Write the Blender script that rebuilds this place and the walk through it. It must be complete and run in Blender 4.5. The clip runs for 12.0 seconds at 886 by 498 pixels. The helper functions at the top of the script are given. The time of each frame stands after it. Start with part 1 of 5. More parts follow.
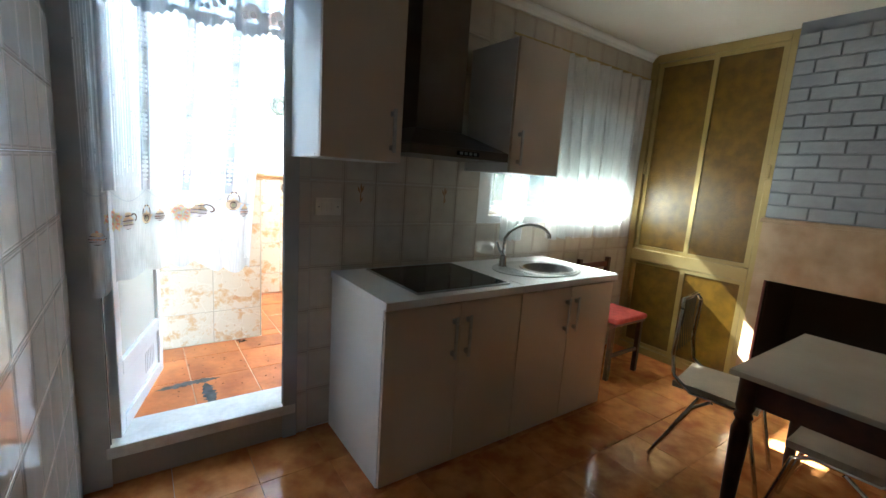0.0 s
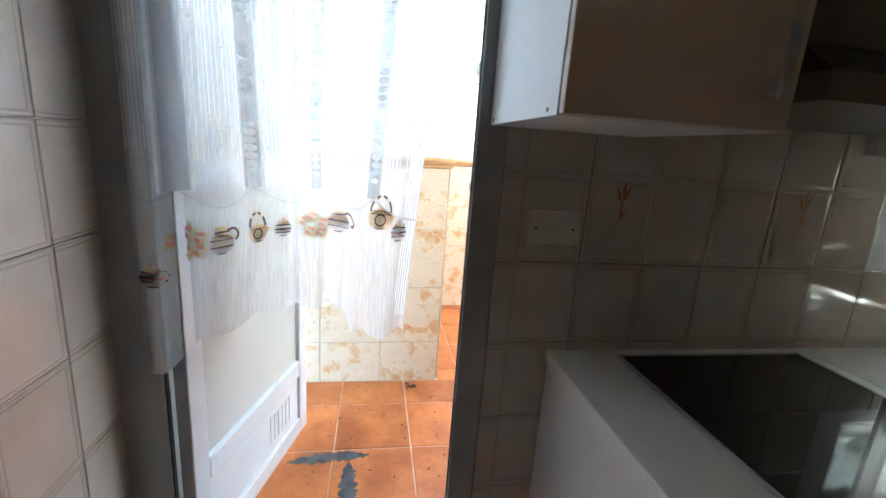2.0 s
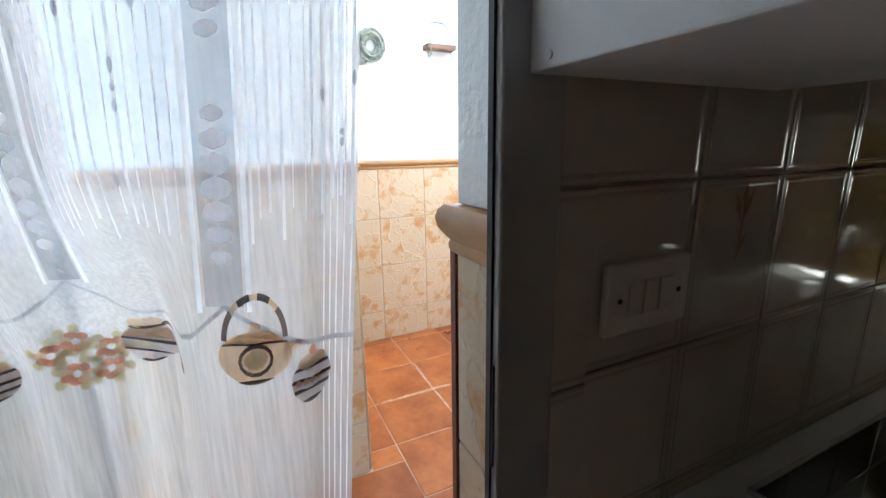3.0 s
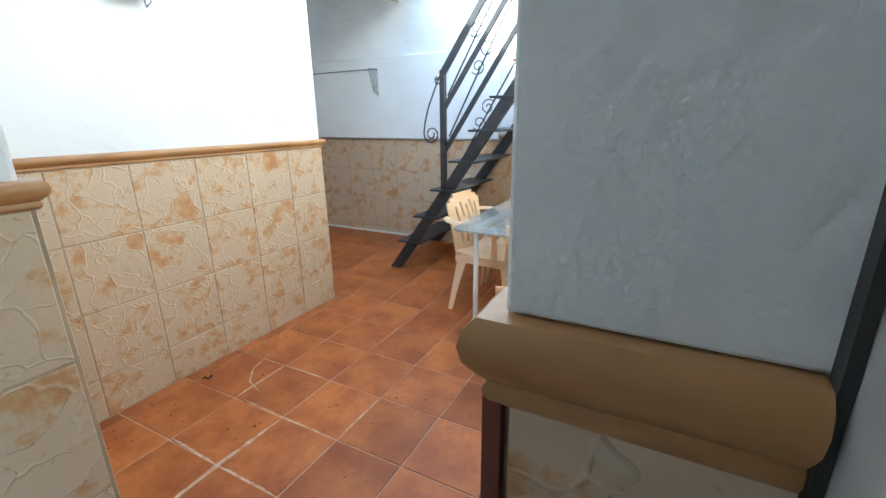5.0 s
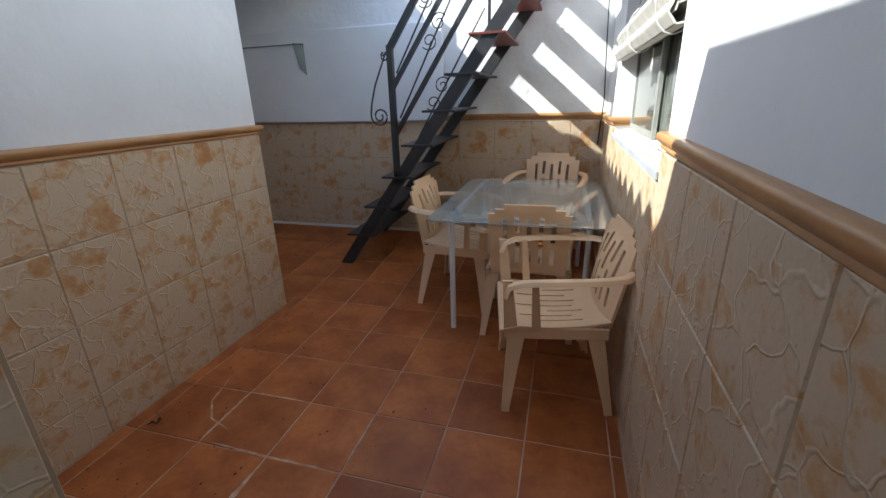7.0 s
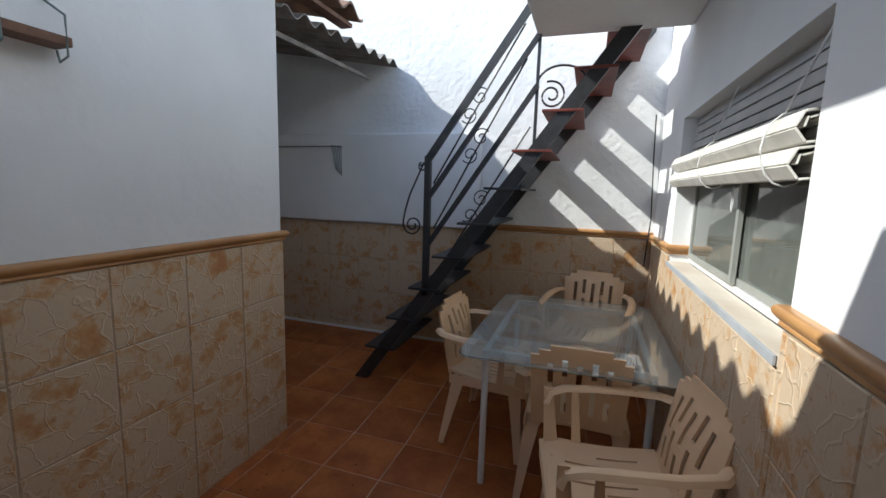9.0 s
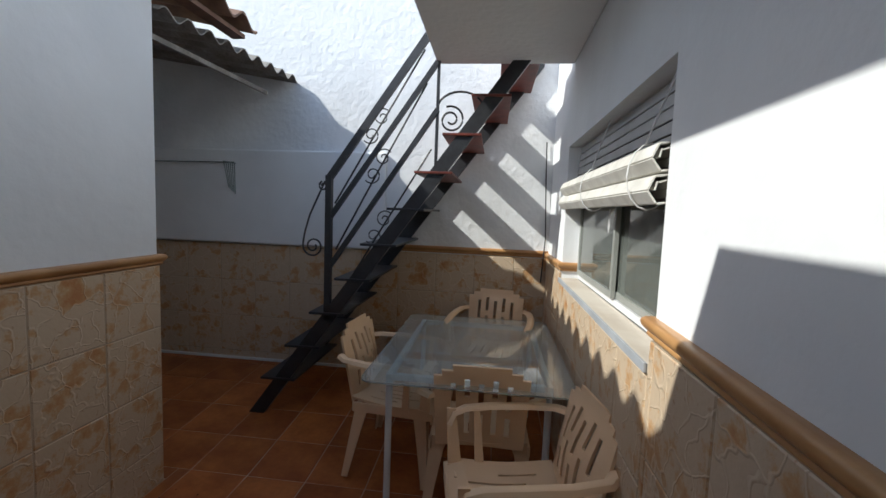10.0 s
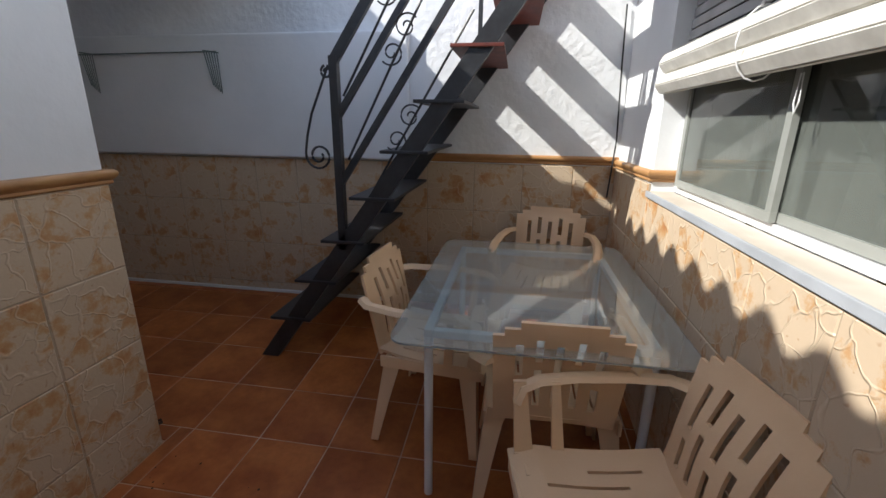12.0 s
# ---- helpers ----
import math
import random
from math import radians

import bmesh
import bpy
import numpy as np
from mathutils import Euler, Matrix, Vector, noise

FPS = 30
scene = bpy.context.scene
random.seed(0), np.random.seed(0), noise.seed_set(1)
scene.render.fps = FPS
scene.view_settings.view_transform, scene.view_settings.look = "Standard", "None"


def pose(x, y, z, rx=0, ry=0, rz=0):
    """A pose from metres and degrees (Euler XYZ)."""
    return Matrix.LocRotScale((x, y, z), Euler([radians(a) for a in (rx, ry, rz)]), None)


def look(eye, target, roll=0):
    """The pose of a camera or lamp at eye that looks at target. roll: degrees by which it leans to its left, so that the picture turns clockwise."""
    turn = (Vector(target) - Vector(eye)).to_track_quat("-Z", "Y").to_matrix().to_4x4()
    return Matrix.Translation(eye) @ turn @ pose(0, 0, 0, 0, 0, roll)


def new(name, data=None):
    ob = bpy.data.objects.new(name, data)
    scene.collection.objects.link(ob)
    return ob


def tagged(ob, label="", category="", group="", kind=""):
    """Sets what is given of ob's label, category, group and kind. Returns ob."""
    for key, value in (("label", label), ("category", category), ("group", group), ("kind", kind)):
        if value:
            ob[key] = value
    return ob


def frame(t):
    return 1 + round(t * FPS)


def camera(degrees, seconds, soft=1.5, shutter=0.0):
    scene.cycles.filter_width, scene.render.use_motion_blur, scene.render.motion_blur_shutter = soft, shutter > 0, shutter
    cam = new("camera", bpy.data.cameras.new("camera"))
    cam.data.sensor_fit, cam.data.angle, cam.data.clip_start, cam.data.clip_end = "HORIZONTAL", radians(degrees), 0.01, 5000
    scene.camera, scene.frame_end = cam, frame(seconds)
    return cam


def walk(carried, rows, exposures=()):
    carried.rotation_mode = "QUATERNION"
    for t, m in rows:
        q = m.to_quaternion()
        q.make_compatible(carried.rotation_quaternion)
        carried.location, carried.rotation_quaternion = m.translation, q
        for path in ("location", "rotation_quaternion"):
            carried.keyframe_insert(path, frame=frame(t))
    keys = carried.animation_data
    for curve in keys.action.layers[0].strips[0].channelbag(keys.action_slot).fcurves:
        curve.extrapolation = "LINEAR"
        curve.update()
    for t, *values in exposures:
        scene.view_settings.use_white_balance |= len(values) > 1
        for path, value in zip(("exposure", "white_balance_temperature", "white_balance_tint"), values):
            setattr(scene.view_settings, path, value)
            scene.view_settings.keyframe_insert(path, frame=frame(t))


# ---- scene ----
cam = camera(92.0, 12.0)
PATH = [
    (0, (0.898, 1.011, 1.451), (2.05, 2.612, 1.122), 4.0),
    (0.5, (0.978, 1.167, 1.426), (1.919, 2.889, 1.042), 4.0),
    (1, (1.077, 1.472, 1.439), (1.829, 3.28, 1.031), 4.3),
    (1.5, (1.186, 1.8, 1.424), (1.683, 3.686, 0.981), 4.2),
    (2, (1.247, 2.161, 1.442), (1.572, 4.081, 0.984), 4.0),
    (2.5, (1.235, 2.526, 1.437), (1.801, 4.391, 0.988), 2.0),
    (3, (1.268, 2.852, 1.439), (2.096, 4.613, 0.977), -0.9),
    (3.2, (1.281, 2.942, 1.448), (2.226, 4.639, 0.972), -1.4),
    (3.7, (1.40, 3.08, 1.465), (2.56, 4.62, 0.98), -1.3),
    (4.2, (1.422, 3.25, 1.49), (2.895, 4.485, 0.955), -1.0),
    (4.5, (1.388, 3.335, 1.505), (3.012, 4.35, 0.935), -0.8),
    (4.8, (1.285, 3.299, 1.513), (2.98, 4.176, 0.917), -0.7),
    (5, (1.284, 3.305, 1.491), (2.979, 4.193, 0.909), -0.7),
    (5.5, (1.252, 3.377, 1.455), (2.838, 4.433, 0.847), 1.9),
    (6, (1.232, 3.434, 1.442), (2.745, 4.567, 0.817), 2.2),
    (6.5, (1.28, 3.561, 1.463), (3.022, 4.305, 0.821), -1.5),
    (7, (1.34, 3.701, 1.493), (3.154, 4.216, 0.825), -1.6),
    (7.5, (1.483, 3.81, 1.51), (3.246, 4.507, 0.874), -2.0),
    (7.7, (1.545, 3.857, 1.524), (3.261, 4.696, 0.932), -0.1),
    (9.3, (1.639, 3.872, 1.642), (3.562, 4.391, 1.454), 2.4),
    (9.5, (1.645, 3.863, 1.643), (3.597, 4.264, 1.467), 2.6),
    (10, (1.67, 3.832, 1.636), (3.649, 4.061, 1.46), 2.2),
    (10.5, (1.709, 3.81, 1.599), (3.682, 3.931, 1.292), 1.9),
    (11, (1.796, 3.781, 1.543), (3.736, 3.867, 1.064), 1.4),
    (11.5, (1.983, 3.856, 1.505), (3.903, 3.956, 0.954), 2.0),
    (12, (2.281, 4.025, 1.543), (4.174, 4.334, 0.977), 0.7),
]
EXPOSURES = [(0, 5.38, 5500, -5), (1.0, 5.32, 5550, -4), (1.5, 5.12, 5650, -3), (2.0, 5.1, 5750, -2), (2.5, 4.7, 5850, 1), (3.0, 4.22, 5850, 0), (5.0, 3.42, 5900, -4), (5.5, 3.0, 5950, -2), (6.0, 2.72, 5980, 0), (6.5, 2.3, 6000, 1), (7.0, 1.80, 6050, 5), (7.5, 1.60, 6050, 6), (9.5, 0.86, 6150, 6), (10.0, 0.76, 6150, 6), (10.5, 0.70, 6200, 7), (11.0, 0.84, 6250, 8), (11.5, 1.05, 6250, 9), (12.0, 1.22, 6250, 9)]
walk(cam, [(t, look(eye, target, roll)) for t, eye, target, roll in PATH], EXPOSURES)

# ---- light ----
SUN_WAY = Vector((0.47, -1.0, -0.87)).normalized()
world = bpy.data.worlds.new("sky")
scene.world = world
world.use_nodes = True
wn = world.node_tree.nodes
sky = wn.new("ShaderNodeTexSky")
sky.sky_type = 'NISHITA'
sky.sun_disc = False
sky.sun_elevation = math.asin(-SUN_WAY.z)
sky.sun_rotation = math.atan2(-SUN_WAY.x, -SUN_WAY.y)
wn["Background"].inputs["Strength"].default_value = 0.15
world.node_tree.links.new(sky.outputs[0], wn["Background"].inputs["Color"])
sun = new("sun", bpy.data.lights.new("sun", 'SUN'))
sun.data.energy, sun.data.angle, sun.data.color = 3.1, radians(0.6), (1.0, 0.95, 0.86)
sun.rotation_euler = SUN_WAY.to_track_quat("-Z", "Y").to_euler()


# ---- materials ----
def mat(name, colour=(0.8, 0.8, 0.8), rough=0.5, metal=0.0, dark=None, scale=8.0, mix=0.5, bump=0.0, bump_scale=40.0,
        fine=0.0, spec=0.5, coat=0.0, per_piece=0.0):
    """A plain surface with large stains between two colours, fine grain and relief."""
    m = bpy.data.materials.new(name)
    m.use_nodes = True
    n, l = m.node_tree.nodes, m.node_tree.links
    p = n["Principled BSDF"]
    p.inputs["Roughness"].default_value, p.inputs["Metallic"].default_value = rough, metal
    p.inputs["Specular IOR Level"].default_value, p.inputs["Coat Weight"].default_value = spec, coat
    p.inputs["Coat Roughness"].default_value = 0.08
    co = n.new("ShaderNodeTexCoord")
    noise_a = n.new("ShaderNodeTexNoise")
    noise_a.inputs["Scale"].default_value, noise_a.inputs["Detail"].default_value = scale, 6
    l.new(co.outputs["Object"], noise_a.inputs["Vector"])
    ramp = n.new("ShaderNodeValToRGB")
    ramp.color_ramp.elements[0].position, ramp.color_ramp.elements[1].position = 0.5 - 0.3 * mix, 0.5 + 0.3 * mix
    d = dark or tuple(c * 0.82 for c in colour)
    ramp.color_ramp.elements[0].color, ramp.color_ramp.elements[1].color = (*d, 1), (*colour, 1)
    l.new(noise_a.outputs["Fac"], ramp.inputs["Fac"])
    out = ramp.outputs["Color"]
    noise_b = n.new("ShaderNodeTexNoise")
    noise_b.inputs["Scale"].default_value, noise_b.inputs["Detail"].default_value = bump_scale, 5
    l.new(co.outputs["Object"], noise_b.inputs["Vector"])
    if per_piece:
        info = n.new("ShaderNodeObjectInfo")
        hs = n.new("ShaderNodeHueSaturation")
        mr = n.new("ShaderNodeMapRange")
        mr.inputs["To Min"].default_value, mr.inputs["To Max"].default_value = 1 - per_piece, 1 + per_piece
        l.new(info.outputs["Random"], mr.inputs["Value"])
        l.new(mr.outputs["Result"], hs.inputs["Value"])
        l.new(out, hs.inputs["Color"])
        out = hs.outputs["Color"]
        shift = n.new("ShaderNodeVectorMath")
        shift.operation = 'MULTIPLY_ADD'
        comb = n.new("ShaderNodeCombineXYZ")
        for k in range(3):
            l.new(info.outputs["Random"], comb.inputs[k])
        shift.inputs[1].default_value = (37, 53, 71)
        l.new(comb.outputs[0], shift.inputs[0])
        l.new(co.outputs["Object"], shift.inputs[2])
        l.new(shift.outputs[0], noise_a.inputs["Vector"])
        l.new(shift.outputs[0], noise_b.inputs["Vector"])
    if fine:
        mx = n.new("ShaderNodeMix")
        mx.data_type, mx.blend_type = 'RGBA', 'MULTIPLY'
        mx.inputs["Factor"].default_value = fine
        l.new(out, mx.inputs["A"])
        gr = n.new("ShaderNodeValToRGB")
        gr.color_ramp.elements[0].position, gr.color_ramp.elements[1].position = 0.3, 0.65
        gr.color_ramp.elements[0].color = (0.35, 0.33, 0.3, 1)
        l.new(noise_b.outputs["Fac"], gr.inputs["Fac"])
        l.new(gr.outputs["Color"], mx.inputs["B"])
        out = mx.outputs["Result"]
    l.new(out, p.inputs["Base Color"])
    if bump:
        bp = n.new("ShaderNodeBump")
        bp.inputs["Strength"].default_value, bp.inputs["Distance"].default_value = 1.0, bump
        l.new(noise_b.outputs["Fac"], bp.inputs["Height"])
        l.new(bp.outputs["Normal"], p.inputs["Normal"])
    return m


def stone_tile(name):
    """A rustic wall tile: irregular flat stones in cream and ochre with pale raised veins between them."""
    m = bpy.data.materials.new(name)
    m.use_nodes = True
    n, l = m.node_tree.nodes, m.node_tree.links
    p = n["Principled BSDF"]
    p.inputs["Roughness"].default_value = 0.42
    co, info, comb = n.new("ShaderNodeTexCoord"), n.new("ShaderNodeObjectInfo"), n.new("ShaderNodeCombineXYZ")
    for k in range(3):
        l.new(info.outputs["Random"], comb.inputs[k])
    shift = n.new("ShaderNodeVectorMath")
    shift.operation = 'MULTIPLY_ADD'
    shift.inputs[1].default_value = (17, 29, 41)
    l.new(comb.outputs[0], shift.inputs[0])
    l.new(co.outputs["Object"], shift.inputs[2])
    warp = n.new("ShaderNodeTexNoise")
    warp.inputs["Scale"].default_value = 9
    l.new(shift.outputs[0], warp.inputs["Vector"])
    add = n.new("ShaderNodeVectorMath")
    add.operation = 'MULTIPLY_ADD'
    add.inputs[1].default_value = (0.13, 0.13, 0.13)
    l.new(warp.outputs["Color"], add.inputs[0])
    l.new(shift.outputs[0], add.inputs[2])
    edge, cell = n.new("ShaderNodeTexVoronoi"), n.new("ShaderNodeTexVoronoi")
    edge.feature = 'DISTANCE_TO_EDGE'
    for v in (edge, cell):
        v.inputs["Scale"].default_value = 9.0
        l.new(add.outputs[0], v.inputs["Vector"])
    stain = n.new("ShaderNodeTexNoise")
    stain.inputs["Scale"].default_value, stain.inputs["Detail"].default_value = 12.0, 9
    stain.inputs["Roughness"].default_value = 0.68
    l.new(shift.outputs[0], stain.inputs["Vector"])
    # cream ground with ochre clouds that keep to some of the stones
    mul = n.new("ShaderNodeMath")
    mul.operation = 'MULTIPLY_ADD'
    sep = n.new("ShaderNodeSeparateColor")
    l.new(cell.outputs["Color"], sep.inputs[0])
    l.new(sep.outputs[0], mul.inputs[0])
    mul.inputs[1].default_value = 0.17
    l.new(stain.outputs["Fac"], mul.inputs[2])
    ramp = n.new("ShaderNodeValToRGB")
    e = ramp.color_ramp.elements
    e[0].position, e[0].color = 0.60, (0.55, 0.43, 0.305, 1)
    e[1].position, e[1].color = 0.82, (0.43, 0.19, 0.07, 1)
    mid = e.new(0.69)
    mid.color = (0.50, 0.30, 0.145, 1)
    l.new(mul.outputs[0], ramp.inputs["Fac"])
    vein = n.new("ShaderNodeMapRange")
    vein.inputs["From Min"].default_value, vein.inputs["From Max"].default_value = 0.008, 0.040
    vein.inputs["To Min"].default_value, vein.inputs["To Max"].default_value = 0.48, 0.0
    l.new(edge.outputs["Distance"], vein.inputs["Value"])
    mx = n.new("ShaderNodeMix")
    mx.data_type = 'RGBA'
    l.new(vein.outputs["Result"], mx.inputs["Factor"])
    l.new(ramp.outputs["Color"], mx.inputs["A"])
    mx.inputs["B"].default_value = (0.61, 0.495, 0.36, 1)
    # small dark pits
    pit, pr = n.new("ShaderNodeTexVoronoi"), n.new("ShaderNodeMapRange")
    pit.inputs["Scale"].default_value = 26
    l.new(add.outputs[0], pit.inputs["Vector"])
    pr.inputs["From Min"].default_value, pr.inputs["From Max"].default_value = 0.05, 0.16
    pr.inputs["To Min"].default_value, pr.inputs["To Max"].default_value = 0.5, 0.0
    l.new(pit.outputs["Distance"], pr.inputs["Value"])
    mp = n.new("ShaderNodeMix")
    mp.data_type = 'RGBA'
    l.new(pr.outputs["Result"], mp.inputs["Factor"])
    l.new(mx.outputs["Result"], mp.inputs["A"])
    mp.inputs["B"].default_value = (0.30, 0.13, 0.05, 1)
    l.new(mp.outputs["Result"], p.inputs["Base Color"])
    bp = n.new("ShaderNodeBump")
    bp.inputs["Strength"].default_value, bp.inputs["Distance"].default_value = 0.9, 0.0042
    l.new(vein.outputs["Result"], bp.inputs["Height"])
    b2, nz = n.new("ShaderNodeBump"), n.new("ShaderNodeTexNoise")
    nz.inputs["Scale"].default_value = 60
    b2.inputs["Strength"].default_value, b2.inputs["Distance"].default_value = 0.5, 0.002
    l.new(shift.outputs[0], nz.inputs["Vector"])
    l.new(nz.outputs["Fac"], b2.inputs["Height"])
    l.new(bp.outputs["Normal"], b2.inputs["Normal"])
    l.new(b2.outputs["Normal"], p.inputs["Normal"])
    return m


def glass(name, tint=(1, 1, 1), rough=0.0, clear=0.9):
    """Thin glass: mostly clear, with a mirror skin."""
    m = bpy.data.materials.new(name)
    m.use_nodes = True
    n, l = m.node_tree.nodes, m.node_tree.links
    p = n["Principled BSDF"]
    p.inputs["Base Color"].default_value = (*tint, 1)
    p.inputs["Roughness"].default_value = rough
    p.inputs["Transmission Weight"].default_value = clear
    p.inputs["IOR"].default_value = 1.45
    return m


def sheer(name, colour, open_part, stripes=True, see_direct=0.5):
    """Thin curtain cloth: partly open weave, partly lit through, with woven stripes in its upper part."""
    m = bpy.data.materials.new(name)
    m.use_nodes = True
    n, l = m.node_tree.nodes, m.node_tree.links
    out = n["Material Output"]
    n.remove(n["Principled BSDF"])
    dif, tra, clear = n.new("ShaderNodeBsdfDiffuse"), n.new("ShaderNodeBsdfTranslucent"), n.new("ShaderNodeBsdfTransparent")
    dif.inputs["Color"].default_value = tra.inputs["Color"].default_value = (*colour, 1)
    a, b = n.new("ShaderNodeMixShader"), n.new("ShaderNodeMixShader")
    a.inputs[0].default_value = see_direct
    l.new(dif.outputs[0], a.inputs[1])
    l.new(tra.outputs[0], a.inputs[2])
    l.new(a.outputs[0], b.inputs[1])
    l.new(clear.outputs[0], b.inputs[2])
    l.new(b.outputs[0], out.inputs["Surface"])
    co, sep = n.new("ShaderNodeTexCoord"), n.new("ShaderNodeSeparateXYZ")
    l.new(co.outputs["Object"], sep.inputs[0])
    weave = n.new("ShaderNodeTexNoise")
    mapn = n.new("ShaderNodeMapping")
    mapn.inputs["Scale"].default_value = (260, 260, 14)
    l.new(co.outputs["Object"], mapn.inputs["Vector"])
    weave.inputs["Scale"].default_value, weave.inputs["Detail"].default_value = 1.0, 2
    l.new(mapn.outputs[0], weave.inputs["Vector"])
    mr = n.new("ShaderNodeMapRange")
    mr.inputs["From Min"].default_value, mr.inputs["From Max"].default_value = 0.35, 0.65
    mr.inputs["To Min"].default_value, mr.inputs["To Max"].default_value = open_part - 0.06, open_part + 0.06
    l.new(weave.outputs["Fac"], mr.inputs["Value"])
    fac = mr.outputs["Result"]
    if not stripes:
        mr.inputs["To Min"].default_value, mr.inputs["To Max"].default_value = open_part - 0.05, open_part + 0.05
    l.new(fac, b.inputs[0])
    return m


def bordered_tile(name, w, h):
    """A glazed cream tile with a pair of thin beige relief lines round its edge."""
    m = mat(name, (0.65, 0.59, 0.51), 0.07, dark=(0.57, 0.51, 0.44), scale=7, spec=0.8, bump=0.0004, bump_scale=14, per_piece=0.03)
    n, l = m.node_tree.nodes, m.node_tree.links
    p = n["Principled BSDF"]
    co, sep = n.new("ShaderNodeTexCoord"), n.new("ShaderNodeSeparateXYZ")
    l.new(co.outputs["Object"], sep.inputs[0])
    dist = []
    for axis, half in (("X", w / 2), ("Z", h / 2)):
        a, d = n.new("ShaderNodeMath"), n.new("ShaderNodeMath")
        a.operation, d.operation = 'ABSOLUTE', 'SUBTRACT'
        l.new(sep.outputs[axis], a.inputs[0])
        d.inputs[0].default_value = half
        l.new(a.outputs[0], d.inputs[1])
        dist.append(d)
    least = n.new("ShaderNodeMath")
    least.operation = 'MINIMUM'
    l.new(dist[0].outputs[0], least.inputs[0])
    l.new(dist[1].outputs[0], least.inputs[1])
    r = n.new("ShaderNodeValToRGB")
    r.color_ramp.interpolation = 'LINEAR'
    mr = n.new("ShaderNodeMapRange")
    mr.inputs["From Min"].default_value, mr.inputs["From Max"].default_value = 0.0, 0.02
    l.new(least.outputs[0], mr.inputs["Value"])
    l.new(mr.outputs["Result"], r.inputs["Fac"])
    e = r.color_ramp.elements
    e[0].position, e[0].color = 0.10, (0.35, 0.35, 0.35, 1)
    e[1].position, e[1].color = 0.66, (0, 0, 0, 1)
    for q, v in ((0.20, 0.0), (0.34, 0.0), (0.42, 0.5), (0.54, 0.5)):
        k = e.new(q)
        k.color = (v, v, v, 1)
    mx = n.new("ShaderNodeMix")
    mx.data_type = 'RGBA'
    old = p.inputs["Base Color"].links[0].from_socket
    l.new(r.outputs["Color"], mx.inputs["Factor"])
    l.new(old, mx.inputs["A"])
    mx.inputs["B"].default_value = (0.44, 0.34, 0.26, 1)
    l.new(mx.outputs["Result"], p.inputs["Base Color"])
    bp = n.new("ShaderNodeBump")
    bp.inputs["Strength"].default_value, bp.inputs["Distance"].default_value = 0.8, 0.0015
    l.new(r.outputs["Color"], bp.inputs["Height"])
    l.new(p.inputs["Normal"].links[0].from_socket, bp.inputs["Normal"])
    l.new(bp.outputs["Normal"], p.inputs["Normal"])
    return m


PLASTER = mat("rough_white_plaster", (0.80, 0.81, 0.82), 0.85, dark=(0.72, 0.73, 0.74), scale=1.6, bump=0.003, bump_scale=16)
ROUGH = mat("lumpy_white_plaster", (0.80, 0.81, 0.82), 0.85, dark=(0.70, 0.71, 0.72), scale=2.2, bump=0.008, bump_scale=22)
LUMPY = mat("thick_brushed_whitewash", (0.84, 0.85, 0.86), 0.6, dark=(0.78, 0.79, 0.79), scale=3.5, bump=0.0055, bump_scale=42)
DULL = mat("dull_beige", (0.42, 0.36, 0.29), 0.8, dark=(0.36, 0.30, 0.24), scale=1.2, bump=0.003, bump_scale=25)
SMOOTH = mat("white_wall_paint", (0.80, 0.80, 0.79), 0.8, dark=(0.73, 0.73, 0.72), scale=1.2, bump=0.006, bump_scale=25)
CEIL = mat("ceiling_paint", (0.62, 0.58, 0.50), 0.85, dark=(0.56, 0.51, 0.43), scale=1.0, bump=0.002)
STONE = stone_tile("rustic_stone_tile")
GROUT = mat("tile_grout", (0.46, 0.37, 0.27), 0.9, dark=(0.34, 0.27, 0.19), scale=6, bump=0.001)
DARK_GROUT = mat("floor_grout", (0.60, 0.42, 0.31), 0.9, dark=(0.40, 0.20, 0.12), scale=3.5)
MOULD = mat("glazed_ochre_trim", (0.46, 0.25, 0.10), 0.35, dark=(0.36, 0.18, 0.07), scale=5, bump=0.001, bump_scale=30)
TERRA = mat("terracotta_floor_tile", (0.48, 0.152, 0.040), 0.45, dark=(0.31, 0.082, 0.021), scale=5, spec=0.35, bump=0.0012, bump_scale=35, fine=0.25, per_piece=0.13)
KTILE = bordered_tile("glazed_cream_wall_tile", 0.185, 0.228)
KGROUT = mat("wall_tile_grout", (0.50, 0.44, 0.38), 0.8)
BEIGE = mat("beige_relief_line", (0.46, 0.36, 0.27), 0.35)
KFLOOR = mat("glossy_orange_floor_tile", (0.64, 0.27, 0.085), 0.13, dark=(0.40, 0.13, 0.036), scale=9, bump=0.0005, per_piece=0.16)
CREAM = mat("cream_cabinet_front", (0.66, 0.56, 0.47), 0.35, dark=(0.61, 0.51, 0.42), scale=2)
WHITE = mat("white_laminate", (0.80, 0.80, 0.80), 0.35, dark=(0.75, 0.75, 0.75), scale=2)
ALU = mat("white_aluminium", (0.76, 0.77, 0.78), 0.4, dark=(0.68, 0.69, 0.70), scale=3)
GREY_ALU = mat("grey_aluminium_frame", (0.46, 0.46, 0.45), 0.45, metal=0.1, dark=(0.37, 0.37, 0.36), scale=4)
GOLD = mat("gold_anodised_aluminium", (0.50, 0.38, 0.17), 0.35, metal=0.6, dark=(0.42, 0.31, 0.12), scale=3)
AMBER = mat("amber_frosted_glass", (0.17, 0.088, 0.007), 0.34, dark=(0.10, 0.052, 0.004), scale=12, bump=0.002, bump_scale=60)
CHROME = mat("chrome", (0.75, 0.75, 0.75), 0.12, metal=1.0)
